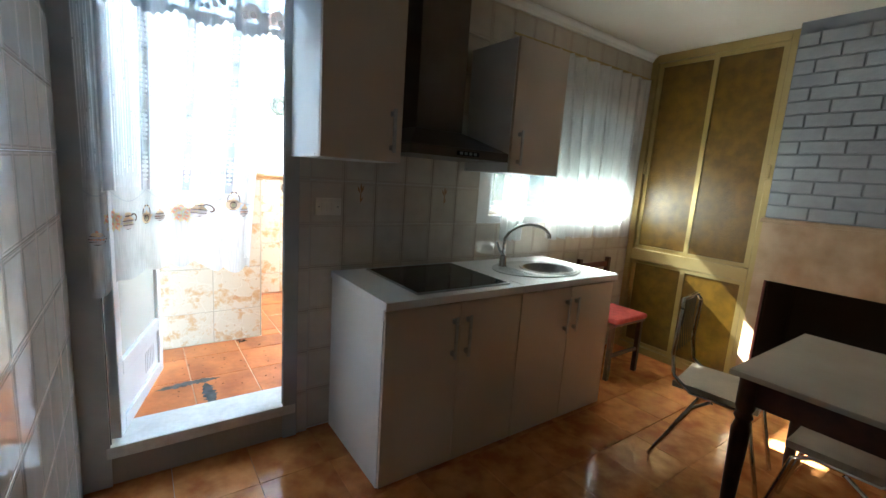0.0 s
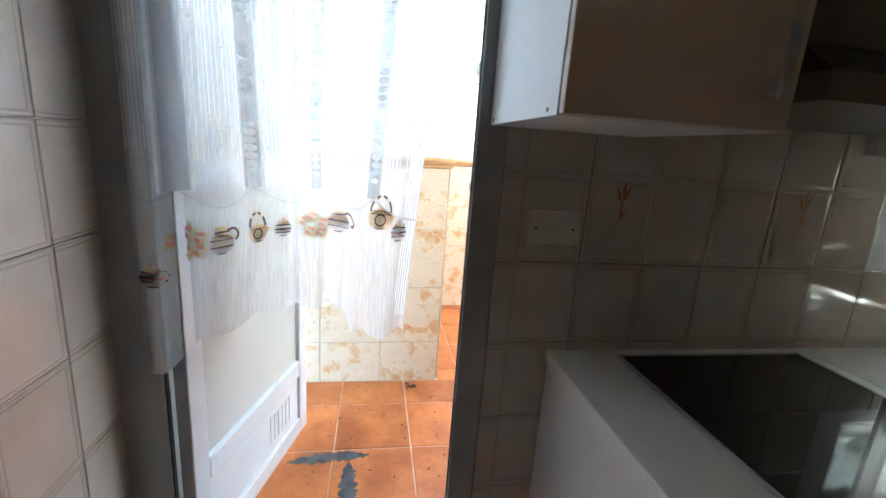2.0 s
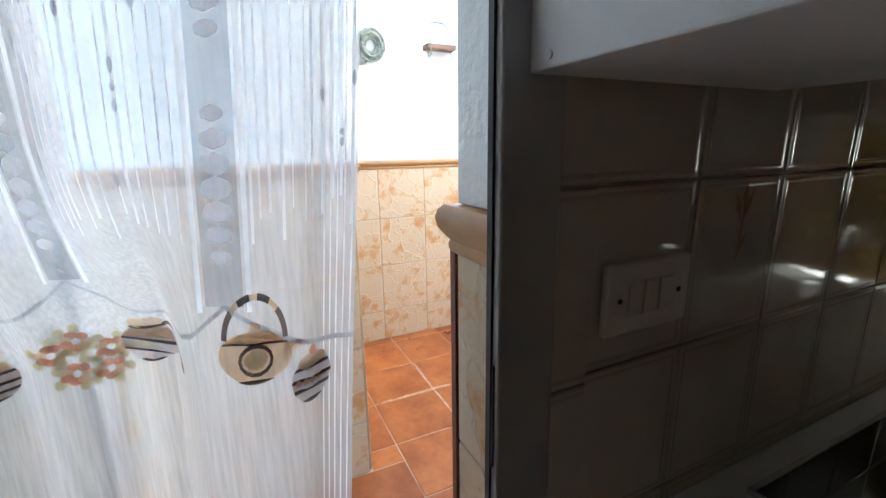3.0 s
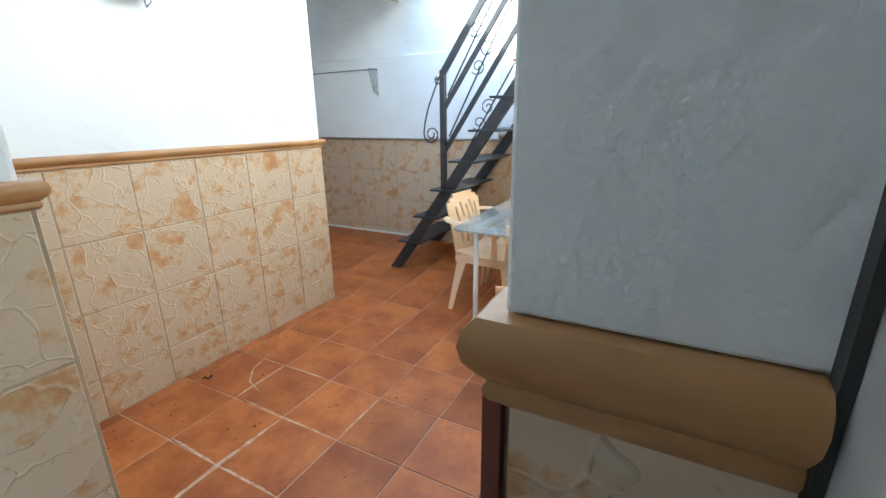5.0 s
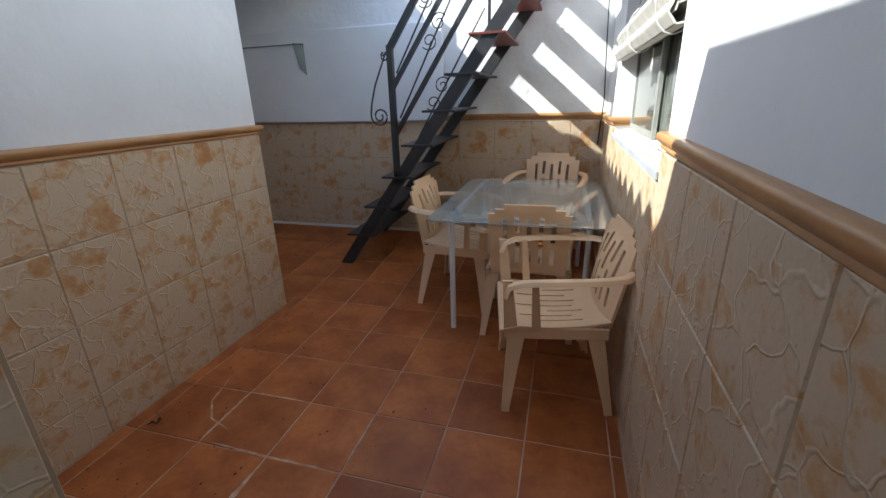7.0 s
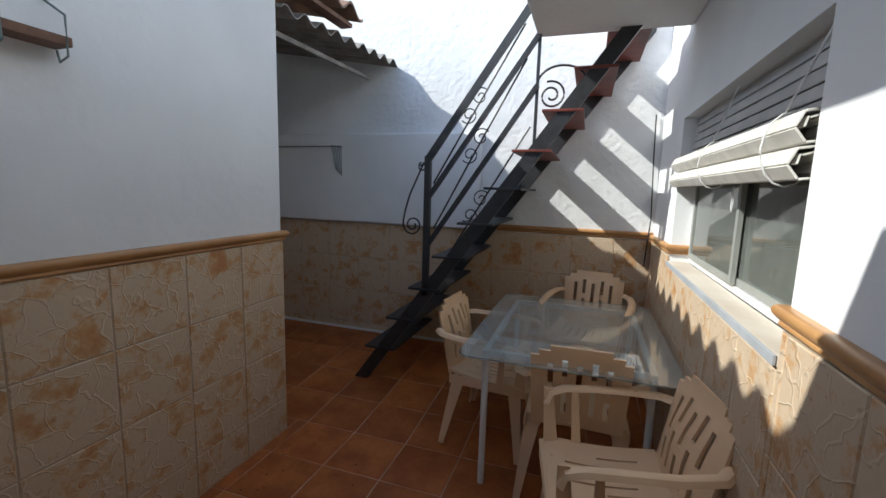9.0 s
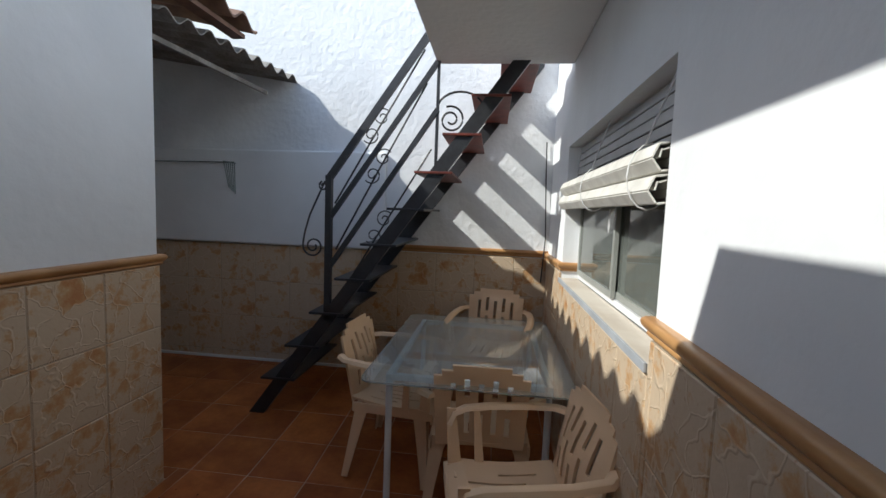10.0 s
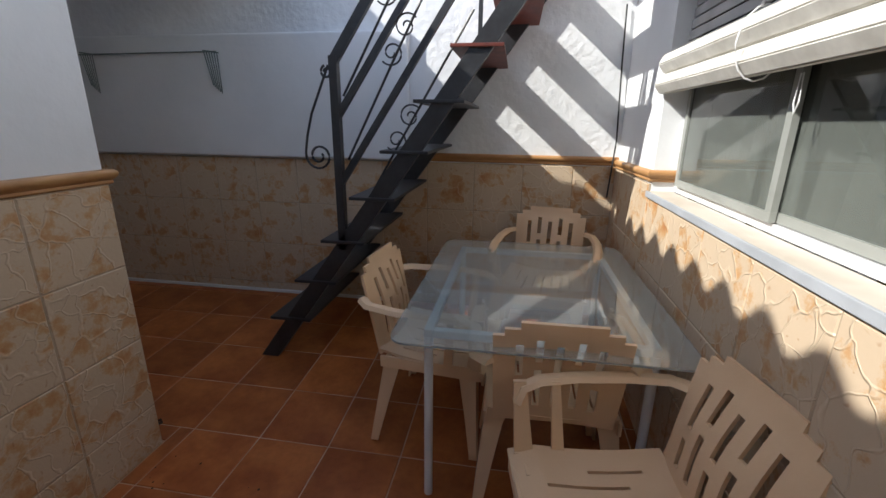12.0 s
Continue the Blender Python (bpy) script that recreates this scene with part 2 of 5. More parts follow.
# sash darkened in colour for the shade and reflections that grey it
SASH = mat("reflection_greyed_sash", (0.32, 0.33, 0.31), 0.4, dark=(0.26, 0.27, 0.25), scale=4)
STEEL = mat("brushed_steel", (0.55, 0.55, 0.55), 0.28, metal=1.0, scale=30)
BLACK = mat("black_glass", (0.008, 0.008, 0.009), 0.05)
SOOT = mat("soot", (0.012, 0.011, 0.010), 0.9)
IRON = mat("dark_grey_painted_iron", (0.035, 0.036, 0.040), 0.45, dark=(0.02, 0.02, 0.022), scale=9, bump=0.001, bump_scale=50, fine=0.3)
RED = mat("red_painted_steel", (0.17, 0.035, 0.02), 0.5, dark=(0.10, 0.022, 0.015), scale=9, bump=0.001)
PLASTIC = mat("beige_plastic", (0.80, 0.57, 0.36), 0.40, dark=(0.74, 0.51, 0.31), scale=3, bump=0.0004, bump_scale=120)
FIBRE = mat("fibre_cement_sheet", (0.36, 0.34, 0.31), 0.9, dark=(0.22, 0.20, 0.18), scale=6, bump=0.004, bump_scale=50, fine=0.4)
CLAY = mat("clay_roof_tile", (0.30, 0.17, 0.11), 0.85, dark=(0.18, 0.11, 0.08), scale=9, bump=0.003)
WOOD = mat("dark_stained_wood", (0.085, 0.026, 0.012), 0.4, dark=(0.045, 0.013, 0.007), scale=12)
SHELFWOOD = mat("brown_wood", (0.20, 0.10, 0.06), 0.6, dark=(0.12, 0.06, 0.035), scale=14)
REDCLOTH = mat("red_cushion_cloth", (0.42, 0.055, 0.04), 0.9, dark=(0.30, 0.03, 0.025), scale=25, bump=0.003, bump_scale=150)
TABLETOP = mat("pale_laminate_table_top", (0.50, 0.44, 0.37), 0.18, dark=(0.45, 0.39, 0.32), scale=3)
SEATPAD = mat("pale_chair_seat", (0.55, 0.45, 0.33), 0.5)
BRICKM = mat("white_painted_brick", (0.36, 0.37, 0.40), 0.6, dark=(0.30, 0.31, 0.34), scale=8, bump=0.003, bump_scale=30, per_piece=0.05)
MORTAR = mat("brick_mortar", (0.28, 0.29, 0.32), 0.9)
CHIMNEY = mat("beige_marbled_tile", (0.50, 0.36, 0.23), 0.35, dark=(0.38, 0.25, 0.14), scale=7, bump=0.001)
PVC = mat("white_pvc_blind", (0.73, 0.71, 0.66), 0.5, dark=(0.60, 0.58, 0.53), scale=9, fine=0.15)
PVC_SHADED = mat("shaded_pvc_slat", (0.44, 0.44, 0.44), 0.55)
MARBLE = mat("stone_sill", (0.62, 0.56, 0.48), 0.4, dark=(0.52, 0.45, 0.37), scale=6)
ZINC = mat("grey_sill_edge", (0.40, 0.42, 0.45), 0.5)
CABLE = mat("dark_cable", (0.03, 0.03, 0.03), 0.6)
HOSE = mat("grey_green_rope", (0.34, 0.35, 0.29), 0.8, dark=(0.12, 0.13, 0.10), scale=45)
WIRE = mat("grey_green_wire", (0.20, 0.25, 0.24), 0.45, metal=0.4)
SWITCH = mat("ivory_plastic", (0.80, 0.74, 0.66), 0.35)
FRESH = mat("fresh_cement", (0.10, 0.10, 0.10), 0.95, dark=(0.05, 0.05, 0.05), scale=20, bump=0.003)
PALE_DUST = mat("pale_dust", (0.62, 0.47, 0.37), 0.95, dark=(0.44, 0.22, 0.13), scale=26)
DEBRIS = mat("dry_leaf", (0.06, 0.03, 0.015), 0.9)
THRESH = mat("white_threshold", (0.76, 0.74, 0.70), 0.4, dark=(0.62, 0.60, 0.56), scale=6, fine=0.2)
FLOWER = mat("printed_flower", (0.40, 0.20, 0.08), 0.4)
GLASS = glass("clear_glass", (0.94, 0.97, 0.96))
# clear top given a whitish diffuse share that stands in for bright reflections
TABLE_GLASS = glass("table_glass_with_sheen", (0.90, 0.96, 0.94), clear=0.84)
FROST = mat("frosted_pane", (0.60, 0.61, 0.56), 0.25, dark=(0.57, 0.58, 0.53), scale=2)
DARKPANE = glass("dusty_window_glass", (0.24, 0.26, 0.24), 0.02, 0.72)
SHEER = sheer("sheer_white_cloth", (0.94, 0.94, 0.95), 0.47, see_direct=0.68)
SHEER_PLAIN = sheer("sheer_plain_hem", (0.94, 0.94, 0.95), 0.50, stripes=False, see_direct=0.68)
SHEER_WINDOW = sheer("sheer_window_cloth", (0.74, 0.74, 0.74), 0.10, stripes=False, see_direct=0.7)
LACE = sheer("grey_lace", (0.40, 0.42, 0.45), 0.10, see_direct=0.22)
BAND = sheer("openwork_band", (0.45, 0.46, 0.50), 0.50, stripes=False)
THREAD = mat("white_cord", (0.82, 0.82, 0.82), 0.9)
STITCH = sheer("white_stitching", (0.97, 0.97, 0.97), 0.06, stripes=False, see_direct=0.85)
GREY_STITCH = sheer("grey_stitching", (0.50, 0.51, 0.55), 0.25, stripes=False, see_direct=0.5)
POT_A = sheer("printed_dark_line", (0.13, 0.09, 0.08), 0.10, stripes=False)
POT_B = sheer("printed_ochre", (0.72, 0.52, 0.33), 0.12, stripes=False, see_direct=0.6)
POT_C = sheer("printed_mauve", (0.58, 0.50, 0.48), 0.14, stripes=False, see_direct=0.6)
POT_D = sheer("printed_red", (0.72, 0.34, 0.22), 0.12, stripes=False, see_direct=0.6)
POT_E = sheer("printed_olive", (0.62, 0.55, 0.34), 0.12, stripes=False, see_direct=0.6)


# ---- mesh tools ----
def box(bm, x0, x1, y0, y1, z0, z1, bevel=0.0):
    vs = [bm.verts.new((x, y, z)) for x in (x0, x1) for y in (y0, y1) for z in (z0, z1)]
    fs = [bm.faces.new([vs[i] for i in f]) for f in ((0, 1, 3, 2), (4, 6, 7, 5), (0, 4, 5, 1), (2, 3, 7, 6), (0, 2, 6, 4), (1, 5, 7, 3))]
    if bevel:
        es = list({e for f in fs for e in f.edges})
        bmesh.ops.bevel(bm, geom=es, offset=bevel, segments=2, profile=0.5, affect='EDGES')
    return bm


def boxes(*lists, bevel=0.0):
    bm = bmesh.new()
    for a in lists:
        box(bm, *a, bevel=bevel)
    return bm


def tube(bm, pts, r, sides=8, closed=False, flat=1.0):
    """A round bar along points; flat squashes its section."""
    pts = [Vector(p) for p in pts]
    rings = []
    up = Vector((0, 0, 1))
    for i, p in enumerate(pts):
        a = pts[i - 1] if (i or closed) else p
        b = pts[(i + 1) % len(pts)] if (i < len(pts) - 1 or closed) else p
        d = (b - a).normalized()
        u = d.cross(up)
        u = d.cross(Vector((0, 1, 0))) if u.length < 0.05 else u
        u.normalize()
        v = d.cross(u).normalized()
        rr = r[i] if isinstance(r, (list, tuple)) else r
        rings.append([bm.verts.new(p + rr * (math.cos(q) * u + flat * math.sin(q) * v)) for q in (2 * math.pi * k / sides for k in range(sides))])
    n = len(rings)
    for i in range(n if closed else n - 1):
        a, b = rings[i], rings[(i + 1) % n]
        for k in range(sides):
            bm.faces.new((a[k], a[(k + 1) % sides], b[(k + 1) % sides], b[k]))
    if not closed:
        bm.faces.new(list(reversed(rings[0])))
        bm.faces.new(rings[-1])
    return bm


def bar(bm, a, b, w, h):
    """A square bar from a to b, w wide sideways and h high."""
    a, b = Vector(a), Vector(b)
    d = (b - a).normalized()
    side = d.cross(Vector((0, 0, 1)))
    side = Vector((1, 0, 0)) if side.length < 0.01 else side.normalized()
    top = side.cross(d).normalized()
    rings = [[bm.verts.new(p + sx * side * w / 2 + sz * top * h / 2) for sx, sz in ((-1, -1), (1, -1), (1, 1), (-1, 1))] for p in (a, b)]
    for k in range(4):
        bm.faces.new((rings[0][k], rings[0][(k + 1) % 4], rings[1][(k + 1) % 4], rings[1][k]))
    bm.faces.new(list(reversed(rings[0])))
    bm.faces.new(rings[1])
    return bm


def sweep(bm, profile, line, outward):
    """A moulding: profile of (out, up) pairs carried along points of a line; outward gives the side at each point."""
    rings = [[bm.verts.new((p[0] + o[0] * a, p[1] + o[1] * a, p[2] + b)) for a, b in profile] for p, o in zip(line, outward)]
    m = len(profile)
    for r0, r1 in zip(rings, rings[1:]):
        for k in range(m - 1):
            bm.faces.new((r0[k], r0[k + 1], r1[k + 1], r1[k]))
    bm.faces.new(rings[0])
    bm.faces.new(list(reversed(rings[-1])))
    return bm


def part(name, bm, material, parent=None, label="", smooth=False):
    me = bpy.data.meshes.new(name)
    bmesh.ops.recalc_face_normals(bm, faces=bm.faces)
    bm.to_mesh(me)
    bm.free()
    me.materials.append(material)
    if smooth:
        for f in me.polygons:
            f.use_smooth = True
        me.set_sharp_from_angle(angle=radians(40))
    ob = new(name, me)
    if parent:
        ob.parent = parent
    if label:
        ob["label"] = label
    return ob


def thing(name, label, category, m=None, group=""):
    ob = new(name)
    if m is not None:
        ob.matrix_basis = m
    return tagged(ob, label, category, group)


def setting(name, bm, material, label="", smooth=False):
    return tagged(part(name, bm, material, None, label, smooth), kind="structure")


# ---- the plan ----
PATIO = 0.158                      # patio floor above the kitchen floor
IN, OUT = 3.22, 3.39               # the two faces of the kitchen wall
LEFT, KRIGHT, KBACK, KTOP = 0.645, 4.62, -1.6, 2.60
FAR, REAR = 5.15, 7.6              # far wall of the patio, rear wall of its roofed corner
A_Y, A_X = 4.34, 1.62              # the projecting block opposite the door
B_Y, B_X = 5.515, 3.645              # the long wall and its end
CAP = 1.365                        # top of the tile trim
RAMP_X, SLOPE = 3.75, 0.077


def ground(x):
    return PATIO + max(0.0, x - RAMP_X) * SLOPE


T = 0.012                          # tile thickness

# kitchen wall towards the patio, with the door and the window cut through
DX0, DX1, DTOP = 0.735, 1.554, 2.28
WX0, WX1, WZ0, WZ1 = 2.85, 4.42, 1.215, 2.06
setting("wall_north", boxes(
    (LEFT - 0.2, DX0, IN, OUT, 0, 3.3), (DX0, DX1, IN, OUT, DTOP, 3.3), (DX1, WX0, IN, OUT, 0, 3.3),
    (WX0, WX1, IN, OUT, 0, WZ0), (WX0, WX1, IN, OUT, WZ1, 3.3), (WX1, FAR + 0.2, IN, OUT, 0, 3.3),
    (DX0, DX1, IN, OUT, 0, 0.13)), PLASTER)
setting("wall_west", boxes((LEFT - 0.2, LEFT, KBACK - 0.2, IN, 0, KTOP + 0.2)), SMOOTH)
# unseen south and east walls coloured dark to cut bounced light in the kitchen
setting("wall_south", boxes((LEFT, KRIGHT, KBACK - 0.2, KBACK, 0, KTOP + 0.2)), DULL)
setting("wall_east", boxes((KRIGHT + 0.5, KRIGHT + 0.7, KBACK - 0.2, IN, 0, KTOP + 0.2)), DULL)
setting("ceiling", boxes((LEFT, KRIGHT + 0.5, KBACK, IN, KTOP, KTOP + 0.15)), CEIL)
setting("floor", boxes((LEFT - 0.2, KRIGHT + 0.7, KBACK - 0.2, IN, -0.2, -0.008)), KGROUT)
bm = bmesh.new()
sweep(bm, [(0, -0.05), (0.012, -0.05), (0.02, -0.03), (0.045, -0.012), (0.05, 0), (0, 0)],
      [(LEFT, IN - T, KTOP), (KRIGHT, IN - T, KTOP)], [(0, -1), (0, -1)])
setting("trim", bm, SMOOTH)

# the ground sheet, the patio slab and its rise towards the far wall
setting("ground", boxes((-60, 60, -60, 60, -0.45, -0.25)), FRESH)
bm = bmesh.new()
box(bm, -1.6, RAMP_X, OUT, REAR, -0.2, PATIO - 0.0015)
vs = [bm.verts.new(p) for p in ((RAMP_X, OUT, -0.2), (FAR, OUT, -0.2), (FAR, REAR, -0.2), (RAMP_X, REAR, -0.2),
                                (RAMP_X, OUT, PATIO - 0.0015), (FAR, OUT, ground(FAR) - 0.0015), (FAR, REAR, ground(FAR) - 0.0015), (RAMP_X, REAR, PATIO - 0.0015))]
for f in ((0, 3, 2, 1), (4, 5, 6, 7), (0, 1, 5, 4), (1, 2, 6, 5), (2, 3, 7, 6), (3, 0, 4, 7)):
    bm.faces.new([vs[i] for i in f])
setting("patio_floor", bm, DARK_GROUT)

# patio walls
setting("wall_block", boxes((-1.6, A_X, A_Y, B_Y + 0.3, -0.2, 2.28), bevel=0.012), PLASTER)
# unseen mass added on top of the block to keep sun out of the doorway
setting("unseen_sun_block", boxes((-1.6, 1.10, A_Y + 0.02, B_Y + 0.3, 2.281, 3.1)), PLASTER)
setting("wall_long", boxes((A_X, B_X, B_Y, B_Y + 0.16, -0.2, 2.68), bevel=0.012), PLASTER)
setting("wall_end", boxes((-1.8, -1.6, OUT, A_Y, -0.2, 3.2)), PLASTER)
setting("wall_far", boxes((FAR, FAR + 0.25, OUT, REAR + 0.2, -0.2, 4.6)), ROUGH)
setting("wall_rear", boxes((B_X - 0.16, FAR, REAR, REAR + 0.2, -0.2, 3.3), (B_X - 0.16, B_X, B_Y + 0.16, REAR, -0.2, 2.75)), PLASTER)
# thicker lower render on the far wall, ending in a ledge
setting("wall_ledge", boxes((FAR - 0.055, FAR, 4.72, REAR, 1.30, 2.09), bevel=0.012), PLASTER)
# slab of the landing over the window side
setting("landing_slab", boxes((-1.6, 4.42, OUT, 4.23, 2.55, 2.78), bevel=0.015), SMOOTH)
setting("parapet", boxes((-1.6, 4.42, 4.08, 4.23, 2.79, 3.15)), SMOOTH)

# rounded clay trim on top of the tiles, running round the corners
TRIM_SIZE = 0.72
PROFILE = [(0, -0.075), (0.016, -0.075), (0.022, -0.068), (0.022, -0.060), (0.019, -0.055), (0.028, -0.047), (0.038, -0.036),
           (0.042, -0.022), (0.038, -0.009), (0.028, -0.001), (0.014, 0.0), (0, 0)]


def trim(line, outward, size=TRIM_SIZE, depth=TRIM_SIZE):
    bm = bmesh.new()
    sweep(bm, [(depth * a, size * b) for a, b in PROFILE], line, outward)
    return setting("trim", bm, MOULD, smooth=True)


trim([(-1.6, A_Y, CAP + 0.029), (A_X, A_Y, CAP + 0.029), (A_X, B_Y, CAP + 0.029)], [(0, -1), (1, -1), (1, 0)])
trim([(A_X, B_Y, CAP), (B_X, B_Y, CAP), (B_X, REAR, CAP)], [(0, -1), (1, -1), (1, 0)])
trim([(DX1, IN - 0.002, CAP - 0.005), (DX1, OUT, CAP - 0.005), (DX1 + 0.10, OUT, CAP - 0.004)], [(-1, 0), (-1, 1), (0, 1)], 0.96, 0.74)
trim([(DX1 + 0.10, OUT, CAP - 0.004), (WX0, OUT, CAP + 0.01), (WX0, OUT - 0.10, CAP + 0.01)], [(0, 1), (1, 1), (1, 0)])
trim([(WX1, OUT - 0.10, CAP - 0.02), (WX1, OUT, CAP - 0.02), (FAR, OUT, CAP - 0.03)], [(-1, 0), (-1, 1), (0, 1)])
trim([(FAR, OUT, CAP - 0.015), (FAR, REAR, CAP - 0.015)], [(-1, 0), (-1, 0)])

# plaster return of the door jamb
setting("door_jamb", boxes((DX1 - 0.007, DX1 - 0.0005, IN - 0.0085, OUT + 0.004, CAP - 0.004, DTOP - 0.002), (DX1, DX1 + 0.03, IN - 0.0085, IN - 0.0005, 0.13, CAP - 0.006), bevel=0.003), LUMPY)

# door threshold
setting("threshold", boxes((DX0 + 0.002, DX1 - 0.002, IN - 0.035, OUT + 0.02, 0.132, 0.19), bevel=0.005), THRESH)
setting("door_riser", boxes((DX0 - 0.05, DX1 + 0.03, IN - 0.02, IN, 0.0, 0.128), bevel=0.003), DULL)


# ---- the patio ----
def spiral(bm, c, r0, r1, a0, turns, x, rad, sides=6):
    """A flat iron scroll in the plane of the stair's side."""
    n = max(8, int(abs(turns) * 18))
    pts = []
    for k in range(n + 1):
        f = k / n
        a, r = a0 + 2 * math.pi * turns * f, r0 + (r1 - r0) * f
        pts.append((x, c[0] + r * math.cos(a), c[1] + r * math.sin(a)))
    return tube(bm, pts, rad, sides)


STAIR_X, STAIR_W = 4.36, 0.745
FOOT_Y, FOOT_Z = 5.39, ground(STAIR_X) + 0.004
PITCH = 1.39                                  # rise for each metre of run


def stair_z(y):
    return FOOT_Z + (FOOT_Y - y) * PITCH


stair = thing("metal_staircase", "steep dark grey iron stair with open red steel treads", "staircase")
TOP_Y = FOOT_Y - 2.62 / PITCH
for x in (STAIR_X, STAIR_X + STAIR_W):
    bm = bmesh.new()
    bot = ground(x) + 0.002
    prof = [(FOOT_Y + 0.055, bot), (FOOT_Y - 0.05, bot), (TOP_Y, stair_z(TOP_Y) - 0.07), (TOP_Y, stair_z(TOP_Y) + 0.08)]
    for a, b in ((x - 0.02, x + 0.02),):
        v0 = [bm.verts.new((a, y, z)) for y, z in prof]
        v1 = [bm.verts.new((b, y, z)) for y, z in prof]
        bm.faces.new(v0)
        bm.faces.new(list(reversed(v1)))
        for k in range(4):
            bm.faces.new((v0[k], v1[k], v1[(k + 1) % 4], v0[(k + 1) % 4]))
    part("stringer", bm, IRON, stair)
for k in range(1, 11):
    z = 0.232 + 0.235 * k
    y = FOOT_Y - (z - FOOT_Z) / PITCH
    bm = boxes((STAIR_X - 0.035, STAIR_X + STAIR_W + 0.025, y - 0.09, y + 0.15, z - 0.012, z + 0.004), bevel=0.003)
    part("tread", bm, RED if k > 6 else IRON, stair, "red painted steel tread" if k > 6 else "")
railing = part("newel_post", bar(bmesh.new(), (STAIR_X, 4.90, stair_z(4.90)), (STAIR_X, 4.90, 1.84), 0.04, 0.04), IRON, stair)
part("upper_post", bar(bmesh.new(), (STAIR_X, 4.21, stair_z(4.21)), (STAIR_X, 4.21, 2.72), 0.018, 0.018), IRON, stair)
for (y0, z0), (y1, z1), w in (((4.90, 1.82), (4.02, 3.08), 0.045), ((4.90, 1.555), (4.14, 2.66), 0.03), ((4.90, 1.23), (4.21, 2.26), 0.03)):
    part("rail", bar(bmesh.new(), (STAIR_X, y0, z0), (STAIR_X, y1, z1), 0.028, w), IRON, stair)
# thin twisted bars with scrolls between the rails
for (y0, z0), (y1, z1) in (((4.86, 1.66), (4.30, 2.62)), ((4.85, 1.36), (4.28, 2.42)), ((4.86, 0.98), (4.24, 2.02))):
    bm = bmesh.new()
    tube(bm, [(STAIR_X, y0, z0), (STAIR_X, (y0 + y1) / 2 + 0.02, (z0 + z1) / 2 - 0.03), (STAIR_X, y1, z1)], 0.006, 6)
    cy, cz = (y0 + y1) / 2, (z0 + z1) / 2
    spiral(bm, (cy - 0.02, cz + 0.07), 0.012, 0.058, 0, 1.4, STAIR_X, 0.0045)
    spiral(bm, (cy + 0.05, cz - 0.04), 0.012, 0.058, 3.1, 1.4, STAIR_X, 0.0045)
    part("scroll", bm, IRON, stair, "thin wrought iron scroll")
bm = bmesh.new()
tube(bm, [(STAIR_X, 4.93, 1.80), (STAIR_X, 5.03, 1.58), (STAIR_X, 5.062, 1.47), (STAIR_X, 5.074, 1.40), (STAIR_X, 5.075, 1.372)], 0.006, 6)
spiral(bm, (5.005, 1.375), 0.07, 0.018, 0.0, -1.6, STAIR_X, 0.006)
spiral(bm, (4.94, 1.77), 0.012, 0.03, 0.0, 1.2, STAIR_X, 0.006)
part("scroll", bm, IRON, stair, "wrought iron scroll at the newel post")
bm = bmesh.new()
tube(bm, [(STAIR_X, 4.07 + 0.14 * math.cos(q), 2.27 + 0.10 * math.sin(q)) for q in (math.pi * k / 12 for k in range(13))], 0.007, 6)
spiral(bm, (4.125, 2.20), 0.085, 0.02, 1.2, 1.7, STAIR_X, 0.007)
part("scroll", bm, IRON, stair, "wrought iron scroll at the upper post")

# table
tz, TX0, TX1, TY0, TY1 = 0.862, 3.575, 4.62, 3.53, 4.30
table = thing("glass_table", "patio table with clear glass top on white metal frame", "table")
bm = bmesh.new()
box(bm, TX0 - 0.11, TX1 + 0.13, TY0 - 0.10, TY1 + 0.10, tz, tz + 0.008)
vert = [e for e in bm.edges if abs(e.verts[0].co.z - e.verts[1].co.z) > 0.004]
bmesh.ops.bevel(bm, geom=vert, offset=0.06, segments=6, profile=0.5, affect='EDGES')
top = part("glass_top", bm, TABLE_GLASS, table, "clear glass pane with rounded corners")
top.visible_shadow = False
for a in ((TX0, TX1, TY0, TY0 + 0.03), (TX0, TX1, TY1 - 0.03, TY1), (TX0, TX0 + 0.03, TY0 + 0.031, TY1 - 0.031), (TX1 - 0.03, TX1, TY0 + 0.031, TY1 - 0.031)):
    part("frame_rail", boxes((*a, tz - 0.03, tz - 0.001), bevel=0.004), ALU, table)
for x in (TX0 + 0.015, TX1 - 0.015):
    for y in (TY0 + 0.015, TY1 - 0.015):
        part("leg", tube(bmesh.new(), [(x, y, ground(x) + 0.001), (x, y, tz - 0.031)], 0.016, 10), ALU, table, smooth=True)


